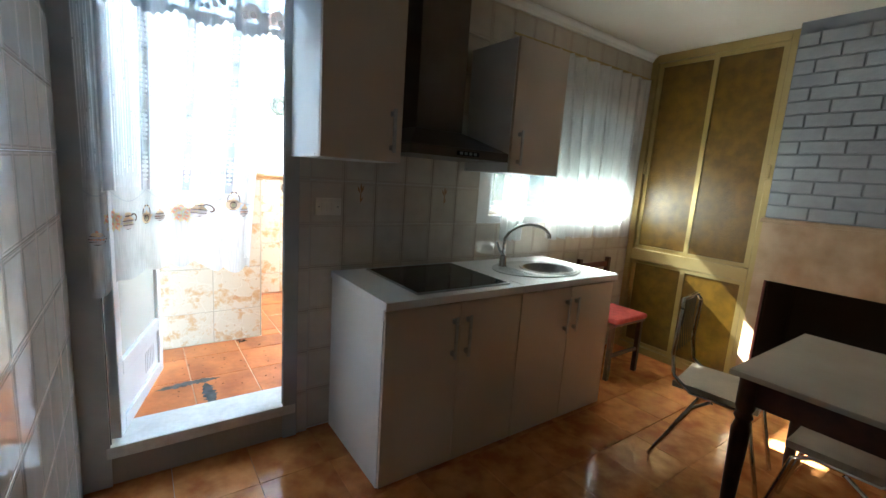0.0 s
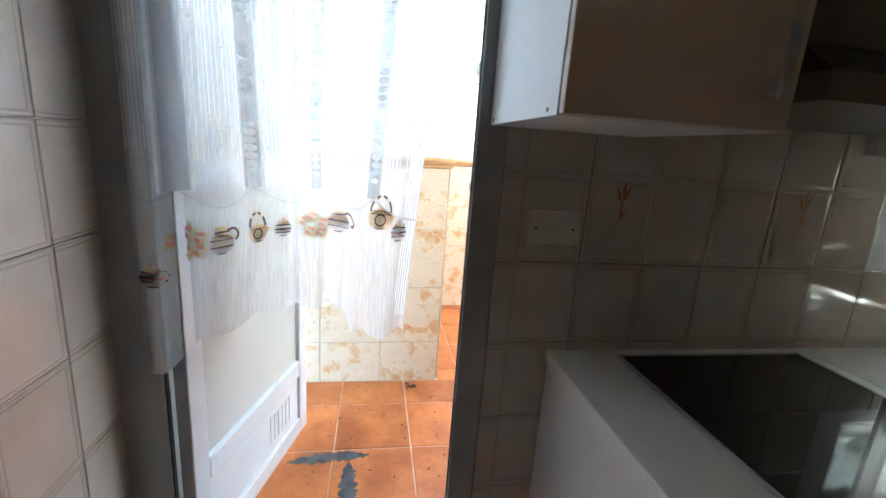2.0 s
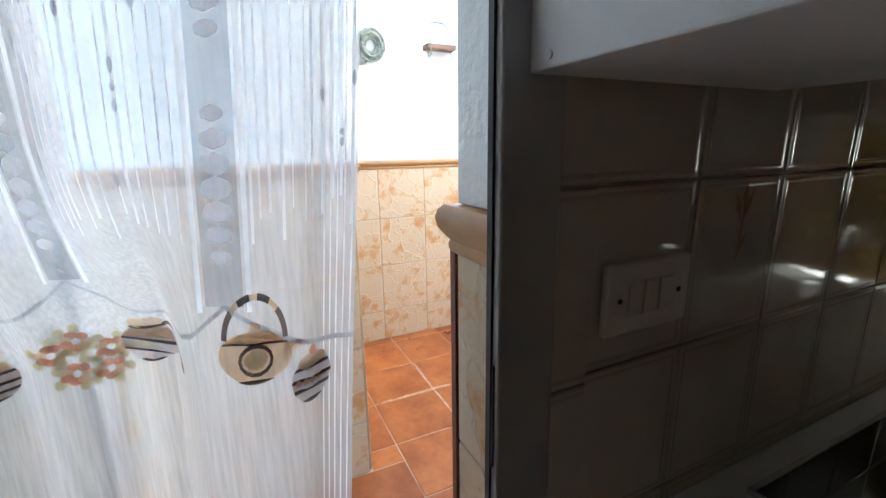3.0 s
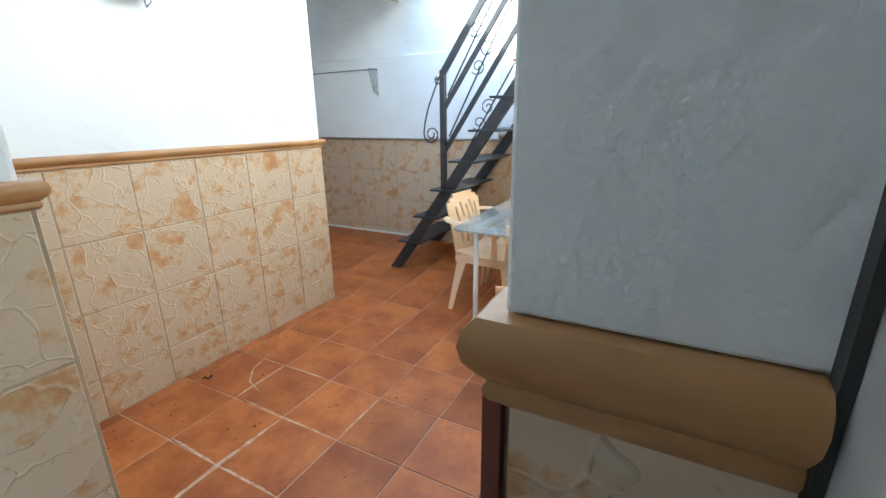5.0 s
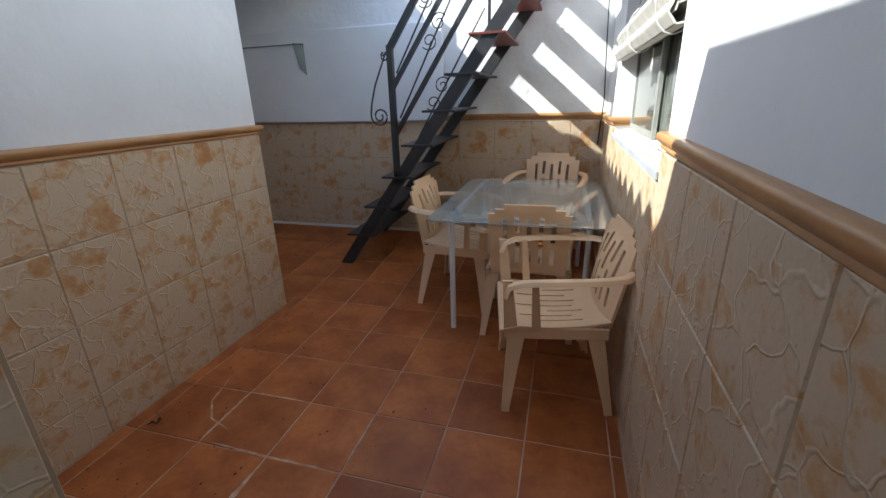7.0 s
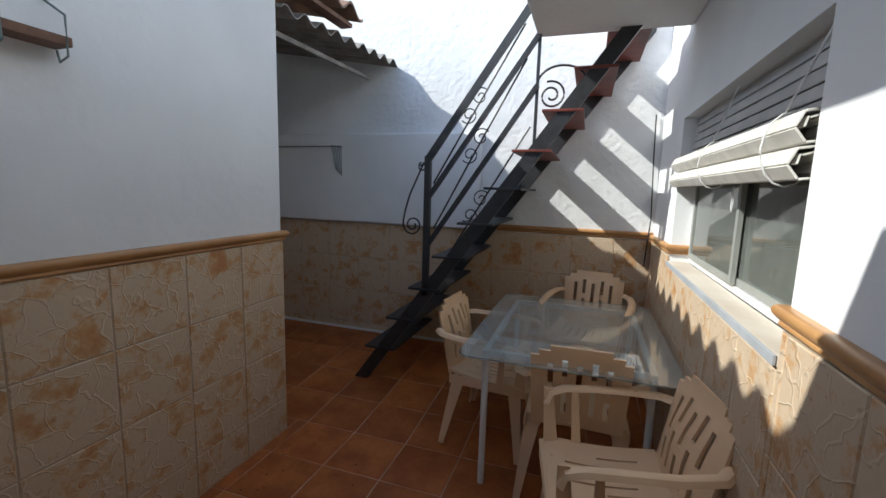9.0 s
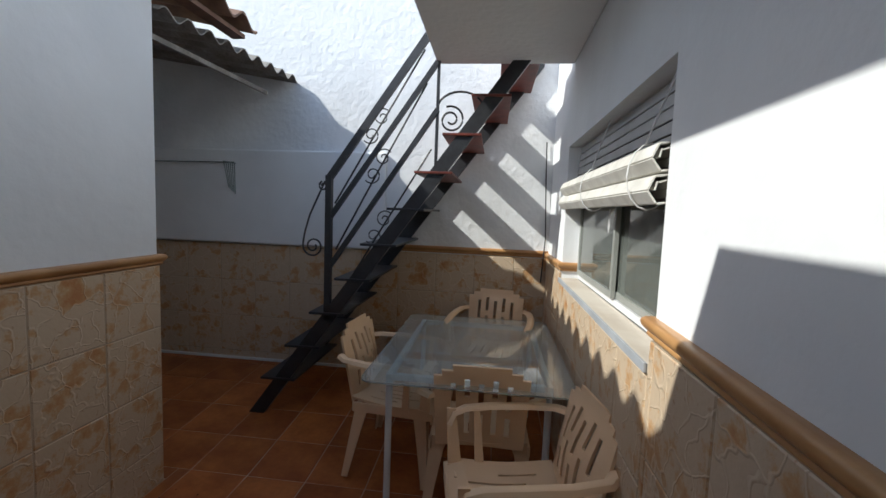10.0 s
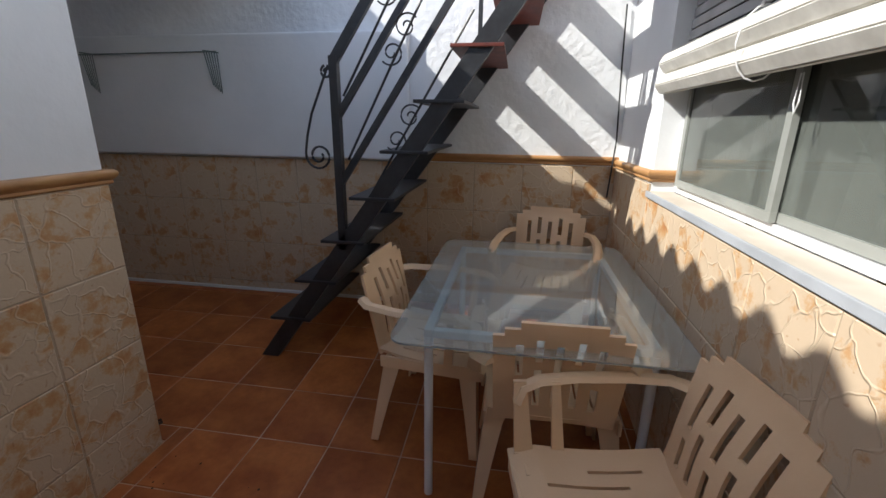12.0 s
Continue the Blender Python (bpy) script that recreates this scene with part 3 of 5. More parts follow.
def slab_with_slots(w0, w1, length, thick, slots, bend, mirror=True):
    """A thin plastic panel in its own plane: width from w0 (start) to w1 (end), with through slots.
    slots: (a0, a1, b0, b1) across and along; bend(a, b) lifts it out of plane."""
    xs = sorted({-1.0, 1.0, *[s for q in slots for s in q[:2]]} | {round(-1 + 0.25 * k, 3) for k in range(9)})
    ys = sorted({0.0, 1.0, *[s for q in slots for s in q[2:]]} | {0.2, 0.4, 0.6, 0.8})
    bm = bmesh.new()
    grid = {}

    def at(i, j, k):
        if (i, j, k) not in grid:
            a, b = xs[i], ys[j]
            half = (w0 + (w1 - w0) * b) / 2
            grid[i, j, k] = bm.verts.new((a * half, b * length, bend(a, b) + (thick if k else 0)))
        return grid[i, j, k]

    def solid(i, j):
        if not (0 <= i < len(xs) - 1 and 0 <= j < len(ys) - 1):
            return False
        a, b = (xs[i] + xs[i + 1]) / 2, (ys[j] + ys[j + 1]) / 2
        return not any(q[0] < a < q[1] and q[2] < b < q[3] for q in slots)

    for i in range(len(xs) - 1):
        for j in range(len(ys) - 1):
            if not solid(i, j):
                continue
            for k in (0, 1):
                bm.faces.new([at(i, j, k), at(i + 1, j, k), at(i + 1, j + 1, k), at(i, j + 1, k)])
            for (di, dj), (p, q) in (((-1, 0), ((i, j), (i, j + 1))), ((1, 0), ((i + 1, j), (i + 1, j + 1))),
                                     ((0, -1), ((i, j), (i + 1, j))), ((0, 1), ((i, j + 1), (i + 1, j + 1)))):
                if not solid(i + di, j + dj):
                    bm.faces.new([at(*p, 0), at(*q, 0), at(*q, 1), at(*p, 1)])
    return bm


def plastic_chair(m, label):
    """Monobloc armchair that faces +y; its feet stand on z = 0."""
    ch = thing("plastic_armchair", label, "chair", m, "plastic chairs round the table")
    slots = []
    for k in range(7):
        c = -0.66 + 0.22 * k
        lo, hi = ((0.22, 0.62), (0.30, 0.80), (0.18, 0.52), (0.26, 0.82))[k % 4]
        slots.append((c - 0.022, c + 0.022, lo, hi))
    bm = slab_with_slots(0.44, 0.50, 0.46, 0.012, slots, lambda a, b: 0.02 * a * a - 0.02 * math.sin(math.pi * b) - (0.03 * max(0, b - 0.85) / 0.15))
    bm.transform(pose(0, -0.22, 0.405))
    part("seat", bm, PLASTIC, ch, smooth=True)
    bm = bmesh.new()
    box(bm, -0.235, 0.235, 0.226, 0.238, 0.345, 0.40, bevel=0.004)
    box(bm, -0.235, -0.223, -0.21, 0.225, 0.36, 0.412, bevel=0.003)
    box(bm, 0.223, 0.235, -0.21, 0.225, 0.36, 0.412, bevel=0.003)
    part("apron", bm, PLASTIC, ch)
    back = []
    for k in range(5):
        c = -0.60 + 0.30 * k
        lo, hi = (0.14, 0.50) if k % 2 else (0.14, 0.36)
        back += [(c - 0.058, c + 0.058, lo, hi), (c - 0.058, c + 0.058, hi + 0.09, 0.84 if k % 2 else 0.78)]
    for e in (-1, 1):                          # stepped crown: the outer slats end lower
        back += [(*sorted((e, 0.83 * e)), 0.87, 1.0), (*sorted((0.83 * e, 0.60 * e)), 0.935, 1.0)]
    bm = slab_with_slots(0.40, 0.43, 0.415, 0.012, back, lambda a, b: -0.035 * (1 - a * a) * math.sin(math.pi * min(1, b + 0.1)) + (0.0))
    bm.transform(pose(0, -0.215, 0.40, 101, 0, 0))
    part("backrest", bm, PLASTIC, ch, "slotted plastic backrest", smooth=True)
    for s in (-1, 1):
        bm = bmesh.new()
        pts = [(0.215, -0.285, 0.655), (0.262, -0.24, 0.652), (0.283, -0.12, 0.648), (0.286, 0.04, 0.645), (0.280, 0.15, 0.638), (0.268, 0.205, 0.618), (0.262, 0.222, 0.57)]
        rings = []
        for i, (x, y, z) in enumerate(pts):
            a, b = Vector(pts[max(0, i - 1)]), Vector(pts[min(len(pts) - 1, i + 1)])
            d = (b - a).normalized()
            side = Vector((1, 0, 0)) - d * d.x
            side.normalize()
            nn = side.cross(d).normalized()
            w, h = 0.026, 0.010
            rings.append([bm.verts.new(Vector((s * (x + side.x * u * w + nn.x * v * h), y + side.y * u * w + nn.y * v * h, z + side.z * u * w + nn.z * v * h)))
                          for u, v in ((-1, -1), (-0.6, 0.6), (0, 1), (0.6, 0.6), (1, -1))])
        for r0, r1 in zip(rings, rings[1:]):
            for k in range(5):
                bm.faces.new((r0[k], r0[(k + 1) % 5], r1[(k + 1) % 5], r1[k]))
        bm.faces.new(rings[0])
        bm.faces.new(list(reversed(rings[-1])))
        part("armrest", bm, PLASTIC, ch, smooth=True)
        # arm support: two uprights between seat and arm
        bm = bmesh.new()
        for y0, y1, w in ((0.205, 0.215, 0.042), (0.095, 0.105, 0.028)):
            v0 = [(s * 0.238, y0 - w, 0.395), (s * 0.238, y0 + w * 0.4, 0.395), (s * 0.272, y1 + w * 0.4, 0.64), (s * 0.272, y1 - w * 0.5, 0.64)]
            q0 = [bm.verts.new(v) for v in v0]
            q1 = [bm.verts.new((x - s * 0.012, y, z)) for x, y, z in v0]
            bm.faces.new(q0)
            bm.faces.new(list(reversed(q1)))
            for k in range(4):
                bm.faces.new((q0[k], q1[k], q1[(k + 1) % 4], q0[(k + 1) % 4]))
        part("arm_support", bm, PLASTIC, ch)
        for y_top, y_foot, tilt in ((0.20, 0.225, 1), (-0.19, -0.255, -1)):
            bm = bmesh.new()
            prof = []
            for z, w in ((0.0, 0.034), (0.02, 0.034), (0.20, 0.050), (0.36, 0.068), (0.408, 0.085)):
                f = z / 0.408
                cx, cy = s * (0.262 - 0.034 * f), y_foot + (y_top - y_foot) * f
                prof.append([bm.verts.new(p) for p in ((cx - s * w, cy, z), (cx - s * w, cy + tilt * -0.010, z), (cx - s * 0.010, cy - tilt * 0.010, z), (cx - s * 0.010, cy - tilt * w, z), (cx, cy - tilt * w, z), (cx, cy, z))])
            for r0, r1 in zip(prof, prof[1:]):
                for k in range(6):
                    bm.faces.new((r0[k], r0[(k + 1) % 6], r1[(k + 1) % 6], r1[k]))
            bm.faces.new(prof[0])
            bm.faces.new(list(reversed(prof[-1])))
            part("leg", bm, PLASTIC, ch)
    return ch


def facing(x, y, fx, fy):
    g = ground(x)
    return pose(x, y, g + 0.0022, 0, 0, math.degrees(math.atan2(-fx, fy)))


plastic_chair(facing(3.205, 3.718, -0.17, 0.985), "beige plastic armchair with slotted back against the tiled wall")
plastic_chair(facing(3.785, 3.855, 1.0, 0.02), "beige plastic armchair pushed under the glass table")
plastic_chair(facing(4.04, 4.31, -0.10, -1.0), "beige plastic armchair at the long side of the table")
plastic_chair(facing(4.72, 3.825, -1.0, 0.15), "beige plastic armchair between the table and the far wall")


# window with its sill, sliding panes and slatted blind
def window_frame():
    win = setting("window_1", boxes((WX0 + 0.002, WX1 - 0.002, IN + 0.03, IN + 0.07, WZ0 + 0.034, WZ0 + 0.062), (WX0 + 0.002, WX1 - 0.002, IN + 0.03, IN + 0.07, WZ1 - 0.045, WZ1 - 0.002),
                                    (WX0 + 0.002, WX0 + 0.042, IN + 0.03, IN + 0.07, WZ0 + 0.063, WZ1 - 0.046), (WX1 - 0.042, WX1 - 0.002, IN + 0.03, IN + 0.07, WZ0 + 0.063, WZ1 - 0.046)), ALU)
    mid = (WX0 + WX1) / 2
    for x0, x1, y in ((WX0 + 0.045, mid + 0.03, IN + 0.046), (mid - 0.03, WX1 - 0.045, IN + 0.068)):
        z0, z1 = WZ0 + 0.066, WZ1 - 0.05
        part("sash", boxes((x0, x1, y, y + 0.018, z0, z0 + 0.028), (x0, x1, y, y + 0.018, z1 - 0.028, z1), (x0, x0 + 0.03, y, y + 0.018, z0 + 0.0285, z1 - 0.0285), (x1 - 0.03, x1, y, y + 0.018, z0 + 0.0285, z1 - 0.0285)), SASH, win)
        pane = part("pane", boxes((x0 + 0.031, x1 - 0.031, y + 0.007, y + 0.011, z0 + 0.029, z1 - 0.029)), DARKPANE, win)
        pane.visible_shadow = False
    return win


window_frame()
sill = setting("window_sill", boxes((WX0 + 0.002, WX1 - 0.002, IN + 0.072, OUT + 0.012, WZ0 + 0.002, WZ0 + 0.032), bevel=0.004), MARBLE)
part("sill_edge", boxes((WX0 + 0.002, WX1 - 0.002, OUT + 0.0125, OUT + 0.022, WZ0 + 0.006, WZ0 + 0.034), bevel=0.002), ZINC, sill)
# blind: loose slats above, a bundle of rolled slats below
blind = thing("slatted_blind", "white slatted roller blind, half rolled up and tied with cord", "blind")
BX0, BX1 = WX0 + 0.02, WX1 - 0.02
# upper slats use a greyed copy of the white, with the recess shade in it
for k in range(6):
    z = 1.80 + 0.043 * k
    part("slat", boxes((BX0, BX1, OUT - 0.055 - 0.004 * k, OUT - 0.047 - 0.004 * k, z, z + 0.035), bevel=0.002), PVC_SHADED, blind)
for row, (cz, cy) in enumerate(((1.80, OUT + 0.0), (1.715, OUT + 0.005))):
    for k in range(6):
        a = math.radians(60 * k + 24)
        r = 0.036
        bm = boxes((BX0 - 0.015, BX1 + 0.02, -0.0195, 0.0195, -0.003, 0.003), bevel=0.0015)
        bm.transform(pose(0, cy + r * math.cos(a), cz + r * math.sin(a), math.degrees(a) + 90, 0, 0))
        part("slat", bm, PVC, blind)
        if k in (0, 1, 2, 3):
            bm = boxes((BX0 - 0.013, BX1 + 0.018, -0.012, 0.012, -0.002, 0.002))
            bm.transform(pose(0, cy + 0.6 * r * math.cos(a), cz + 0.6 * r * math.sin(a), math.degrees(a) + 78, 0, 0))
            part("slat", bm, PVC, blind)
for x in (3.66, 2.98):
    bm = bmesh.new()
    ring = [(x, OUT + 0.003 + 0.062 * math.cos(a), 1.757 + 0.095 * math.sin(a)) for a in (2 * math.pi * k / 16 for k in range(16))]
    tube(bm, ring, 0.0026, 6, closed=True)
    part("tie", tube(bmesh.new(), [(x, OUT + 0.02, 1.85), (x - 0.1, OUT - 0.02, 2.04)], 0.003, 5), THREAD, blind)
    if x > 3.5:
        part("pull_loop", tube(bmesh.new(), [(x - 0.16, OUT - 0.03, 1.668), (x - 0.165, OUT - 0.03, 1.60), (x - 0.155, OUT - 0.03, 1.575), (x - 0.145, OUT - 0.03, 1.60), (x - 0.15, OUT - 0.03, 1.668)], 0.002, 5), THREAD, blind)
    part("cord", bm, THREAD, blind)

# roofs of the open shed and the eave over the long wall
def corrugated(x0, x1, y0, y1, z_of, pitch, amp, thick):
    n = int((x1 - x0) / pitch * 10)
    bm = bmesh.new()
    rows = []
    for k in range(n + 1):
        x = x0 + (x1 - x0) * k / n
        w = amp * math.sin(2 * math.pi * (x - x0) / pitch)
        rows.append([bm.verts.new((x, y, z_of(x, y) + w + t)) for y, t in ((y0, 0), (y1, 0), (y1, thick), (y0, thick))])
    for r0, r1 in zip(rows, rows[1:]):
        for k in range(4):
            bm.faces.new((r0[k], r0[(k + 1) % 4], r1[(k + 1) % 4], r1[k]))
    bm.faces.new(rows[0])
    bm.faces.new(list(reversed(rows[-1])))
    return bm


shed = thing("shed_roof", "weathered grey corrugated sheet roof over the patio corner", "roof")
part("sheet", corrugated(B_X + 0.02, FAR - 0.002, 5.50, REAR + 0.1, lambda x, y: 2.56 + 0.07 * (x - B_X) + (y - 5.5) * 0.16, 0.17, 0.024, 0.008), FIBRE, shed, smooth=True)
part("beam", bar(bmesh.new(), (B_X + 0.02, 5.62, 2.47), (FAR - 0.06, 5.74, 2.55), 0.02, 0.028), FIBRE, shed)
eave = thing("eave", "clay tile eave with rounded ends over the long wall", "eave")
part("sheet", corrugated(1.736, 4.30, 5.36, 6.4, lambda x, y: 2.789 - 0.033 * (x - 2.08) + (y - 5.36) * 0.2, 0.215, 0.034, 0.014), CLAY, eave, smooth=True)
part("board", boxes((1.9, 4.28, 5.43, 5.513, 2.66, 2.685)), SHELFWOOD, eave)
# unseen slab, outline cut to cast the slanted shadow on the window wall
block_shadow_slab = thing("block_shadow_slab", "unseen flat white slab over the projecting block, added to cast its shadow", "roof")
bm = bmesh.new()
outline = ((1.102, 4.30), (2.14, 4.30), (1.77, 6.7), (1.102, 6.7))
lo, hi = [[bm.verts.new((x, y, z)) for x, y in outline] for z in (2.30, 2.38)]
bm.faces.new(lo)
bm.faces.new(hi)
for k in range(4):
    bm.faces.new((lo[k], lo[(k + 1) % 4], hi[(k + 1) % 4], hi[k]))
part("slab", bm, SMOOTH, block_shadow_slab)

# clothes airer folded on the far wall
airer = thing("clothes_airer", "grey wire clothes airer folded against the white wall", "clothes airer")
AX = FAR - 0.075
part("rail", tube(bmesh.new(), [(AX, 6.02, 1.978), (AX, 7.08, 1.97)], 0.005, 6), WIRE, airer)
for yy in (6.0, 6.956):
    arm = part("folding_arm", tube(bmesh.new(), [(AX, yy + 0.115, 1.985), (AX - 0.012, yy - 0.004, 1.968)], 0.005, 6), WIRE, airer)
    for k in range(6):
        o = 0.019 * k
        part("wire", tube(bmesh.new(), [(AX - 0.01, yy + 0.008 + o, 1.966 + 0.1 * o), (AX - 0.014, yy + 0.6 * o, 1.715 + 0.55 * o)], 0.0032, 6), WIRE, arm)

# wall shelf and coiled hose on the long wall
rack = thing("wall_rack", "small brown wooden rack with wire hooks on the white wall", "rack")
part("shelf", boxes((2.40, 2.60, B_Y - 0.085, B_Y - 0.002, 2.03, 2.06), bevel=0.004), SHELFWOOD, rack)
bm = bmesh.new()
for x in (2.42, 2.58):
    tube(bm, [(x, B_Y - 0.005, 2.17), (x, B_Y - 0.09, 2.12), (x, B_Y - 0.09, 2.00), (x, B_Y - 0.05, 1.985), (x, B_Y - 0.04, 2.02)], 0.004, 6)
tube(bm, [(2.42, B_Y - 0.005, 2.17), (2.46, B_Y - 0.006, 2.20), (2.54, B_Y - 0.006, 2.20), (2.58, B_Y - 0.005, 2.17)], 0.004, 6)
part("wire_frame", bm, WIRE, rack)
hose = thing("coiled_hose", "coil of mottled grey-green rope hose hung on the white wall", "hose")
for k in range(5):
    r = 0.034 + 0.012 * k
    part("loop", tube(bmesh.new(), [(2.06 + r * math.cos(a), B_Y - 0.02 - 0.012 * (k % 3), 2.03 + 1.1 * r * math.sin(a)) for a in (2 * math.pi * j / 20 for j in range(20))], 0.008, 6, closed=True), HOSE, hose, smooth=True)
part("tail", tube(bmesh.new(), [(2.05, B_Y - 0.02, 1.97), (2.02, B_Y - 0.02, 1.93), (1.97, B_Y - 0.02, 1.92)], 0.008, 6), HOSE, hose)

# cable down the corner and stub on the soffit
cable = thing("wall_cable", "dark cable running down the white corner", "cable")
part("cable_run", tube(bmesh.new(), [(FAR - 0.02, OUT + 0.06, 2.2), (FAR - 0.02, OUT + 0.05, 1.9), (FAR - 0.03, OUT + 0.03, 1.45), (FAR - 0.04, OUT + 0.05, 1.1)], 0.005, 6), CABLE, cable)
bracket = thing("iron_hook", "small rusty iron hook under the soffit", "hook")
part("hook", tube(bmesh.new(), [(3.1, OUT + 0.01, 2.40), (3.1, OUT + 0.06, 2.39), (3.1, OUT + 0.06, 2.33)], 0.006, 6), CABLE, bracket)
gutter = setting("skirting", boxes((FAR - 0.03, FAR - 0.001, B_Y - 0.6, REAR, ground(FAR) + 0.002, ground(FAR) + 0.022)), SMOOTH)


# ---- the kitchen ----
CX0, CXM, CX1, CY0, CZ = 1.745, 2.575, 3.415, 2.575, 0.872
def base_unit(x0, x1, label, handles):
    u = thing("base_cabinet", label, "cabinet", None, "base cabinets")
    yb = IN - T - 0.003
    for a in ((x0, x0 + 0.018), (x1 - 0.018, x1)):
        part("side_panel", boxes((*a, CY0 + 0.022, yb, 0.0, CZ - 0.001), bevel=0.001), WHITE, u)
    part("back_panel", boxes((x0 + 0.0185, x1 - 0.0185, yb - 0.016, yb, 0.0, CZ - 0.001)), WHITE, u)
    part("bottom_panel", boxes((x0 + 0.0185, x1 - 0.0185, CY0 + 0.022, yb - 0.0165, 0.0, 0.08)), WHITE, u)
    mid = (x0 + x1) / 2
    for a, b in ((x0 + 0.002, mid - 0.0015), (mid + 0.0015, x1 - 0.002)):
        d = part("door", boxes((a, b, CY0, CY0 + 0.019, 0.012, CZ - 0.012), bevel=0.0025), CREAM, u, "cream laminate door")
        hx = mid - 0.042 if a < mid - 0.1 else mid + 0.042
        bm = bmesh.new()
        box(bm, hx - 0.009, hx + 0.009, CY0 - 0.035, CY0 - 0.027, 0.585, 0.800, bevel=0.003)
        box(bm, hx - 0.009, hx + 0.009, CY0 - 0.0265, CY0 - 0.001, 0.600, 0.622, bevel=0.002)
        box(bm, hx - 0.009, hx + 0.009, CY0 - 0.0265, CY0 - 0.001, 0.763, 0.785, bevel=0.002)
        part("handle", bm, STEEL, d, "brushed steel bow handle")
    return u


base_unit(CX0, CXM - 0.001, "cream two-door base cabinet under the hob", True)
base_unit(CXM + 0.001, CX1, "cream two-door base cabinet under the sink", True)
worktop = thing("worktop", "white laminate worktop over both base cabinets", "worktop")
BOWL = (3.065, 2.835, 0.182, 0.152)
part("board", boxes((CX0 - 0.008, CXM, CY0 - 0.018, IN - T - 0.002, CZ, 0.910), bevel=0.003), WHITE, worktop)
bm = bmesh.new()
X0, X1, Y0, Y1 = CXM + 0.001, CX1 + 0.012, CY0 - 0.018, IN - T - 0.002
rim = []
for k in range(48):
    a = 2 * math.pi * k / 48
    c, d = math.cos(a), math.sin(a)
    t = min((X1 - BOWL[0]) / c if c > 1e-6 else (X0 - BOWL[0]) / c if c < -1e-6 else 9, (Y1 - BOWL[1]) / d if d > 1e-6 else (Y0 - BOWL[1]) / d if d < -1e-6 else 9)
    px, py = BOWL[0] + t * c, BOWL[1] + t * d
    for cx_, cy_ in ((X0, Y0), (X0, Y1), (X1, Y0), (X1, Y1)):
        if (px - cx_) ** 2 + (py - cy_) ** 2 < 0.0009:
            px, py = cx_, cy_
    rim.append([bm.verts.new((x, y, z)) for x, y, z in ((BOWL[0] + BOWL[2] * c, BOWL[1] + BOWL[3] * d, CZ), (BOWL[0] + BOWL[2] * c, BOWL[1] + BOWL[3] * d, 0.910), (px, py, 0.910), (px, py, CZ))])
for k in range(48):
    a, b = rim[k], rim[(k + 1) % 48]
    for i in range(4):
        bm.faces.new((a[i], a[(i + 1) % 4], b[(i + 1) % 4], b[i]))
part("board", bm, WHITE, worktop)
hob = thing("hob", "black glass hob set in the white worktop", "hob")
part("glass", boxes((1.932, 2.505, 2.622, 3.15, 0.9115, 0.9185), bevel=0.002), BLACK, hob)
part("rim", boxes((1.925, 2.512, 2.614, 2.6215, 0.911, 0.9195), (1.925, 2.512, 3.1505, 3.158, 0.911, 0.9195), (1.925, 1.9315, 2.622, 3.15, 0.911, 0.9195), (2.5055, 2.512, 2.622, 3.15, 0.911, 0.9195)), STEEL, hob, "steel edge strip")


def ellipse_ring(cx, cy, rings):
    """Rings of (rx, ry, z), joined from first to last."""
    bm = bmesh.new()
    rows = [[bm.verts.new((cx + rx * math.cos(a), cy + ry * math.sin(a), z)) for a in (2 * math.pi * k / 40 for k in range(40))] for rx, ry, z in rings]
    for r0, r1 in zip(rows, rows[1:]):
        for k in range(40):
            bm.faces.new((r0[k], r0[(k + 1) % 40], r1[(k + 1) % 40], r1[k]))
    return bm, rows


sink = thing("sink", "round-ended stainless steel sink with ribbed drainer in the worktop", "sink")
bm = bmesh.new()
outer, inner = [], []
for k in range(48):
    a = 2 * math.pi * k / 48
    outer.append((2.985 + 0.335 * math.cos(a), 2.855 + 0.225 * math.sin(a)))
    inner.append((BOWL[0] + (BOWL[2] + 0.02) * math.cos(a), BOWL[1] + (BOWL[3] + 0.02) * math.sin(a)))
rows = [[bm.verts.new((*p, 0.911)) for p in outer], [bm.verts.new((*p, 0.9165)) for p in outer],
        [bm.verts.new((p[0] + (q[0] - p[0]) * 0.12, p[1] + (q[1] - p[1]) * 0.12, 0.9165)) for p, q in zip(outer, inner)],
        [bm.verts.new((p[0] + (q[0] - p[0]) * 0.25, p[1] + (q[1] - p[1]) * 0.25, 0.9135)) for p, q in zip(outer, inner)],
        [bm.verts.new((*q, 0.9135)) for q in inner]]
for r0, r1 in zip(rows, rows[1:]):
    for k in range(48):
        bm.faces.new((r0[k], r0[(k + 1) % 48], r1[(k + 1) % 48], r1[k]))
part("drainer", bm, STEEL, sink, smooth=True)
bm, rows = ellipse_ring(BOWL[0], BOWL[1], [(BOWL[2] + 0.022, BOWL[3] + 0.022, 0.9136), (BOWL[2] + 0.016, BOWL[3] + 0.016, 0.9200), (BOWL[2] - 0.004, BOWL[3] - 0.004, 0.9180), (BOWL[2] - 0.012, BOWL[3] - 0.012, 0.90), (BOWL[2] - 0.02, BOWL[3] - 0.02, 0.80), (BOWL[2] - 0.05, BOWL[3] - 0.05, 0.765), (0.03, 0.03, 0.76)])
bm.faces.new(rows[-1])
part("bowl", bm, STEEL, sink, "deep steel bowl", smooth=True)
part("plug_hole", tube(bmesh.new(), [(BOWL[0], BOWL[1], 0.7605), (BOWL[0], BOWL[1], 0.764)], 0.028, 14), CHROME, sink)
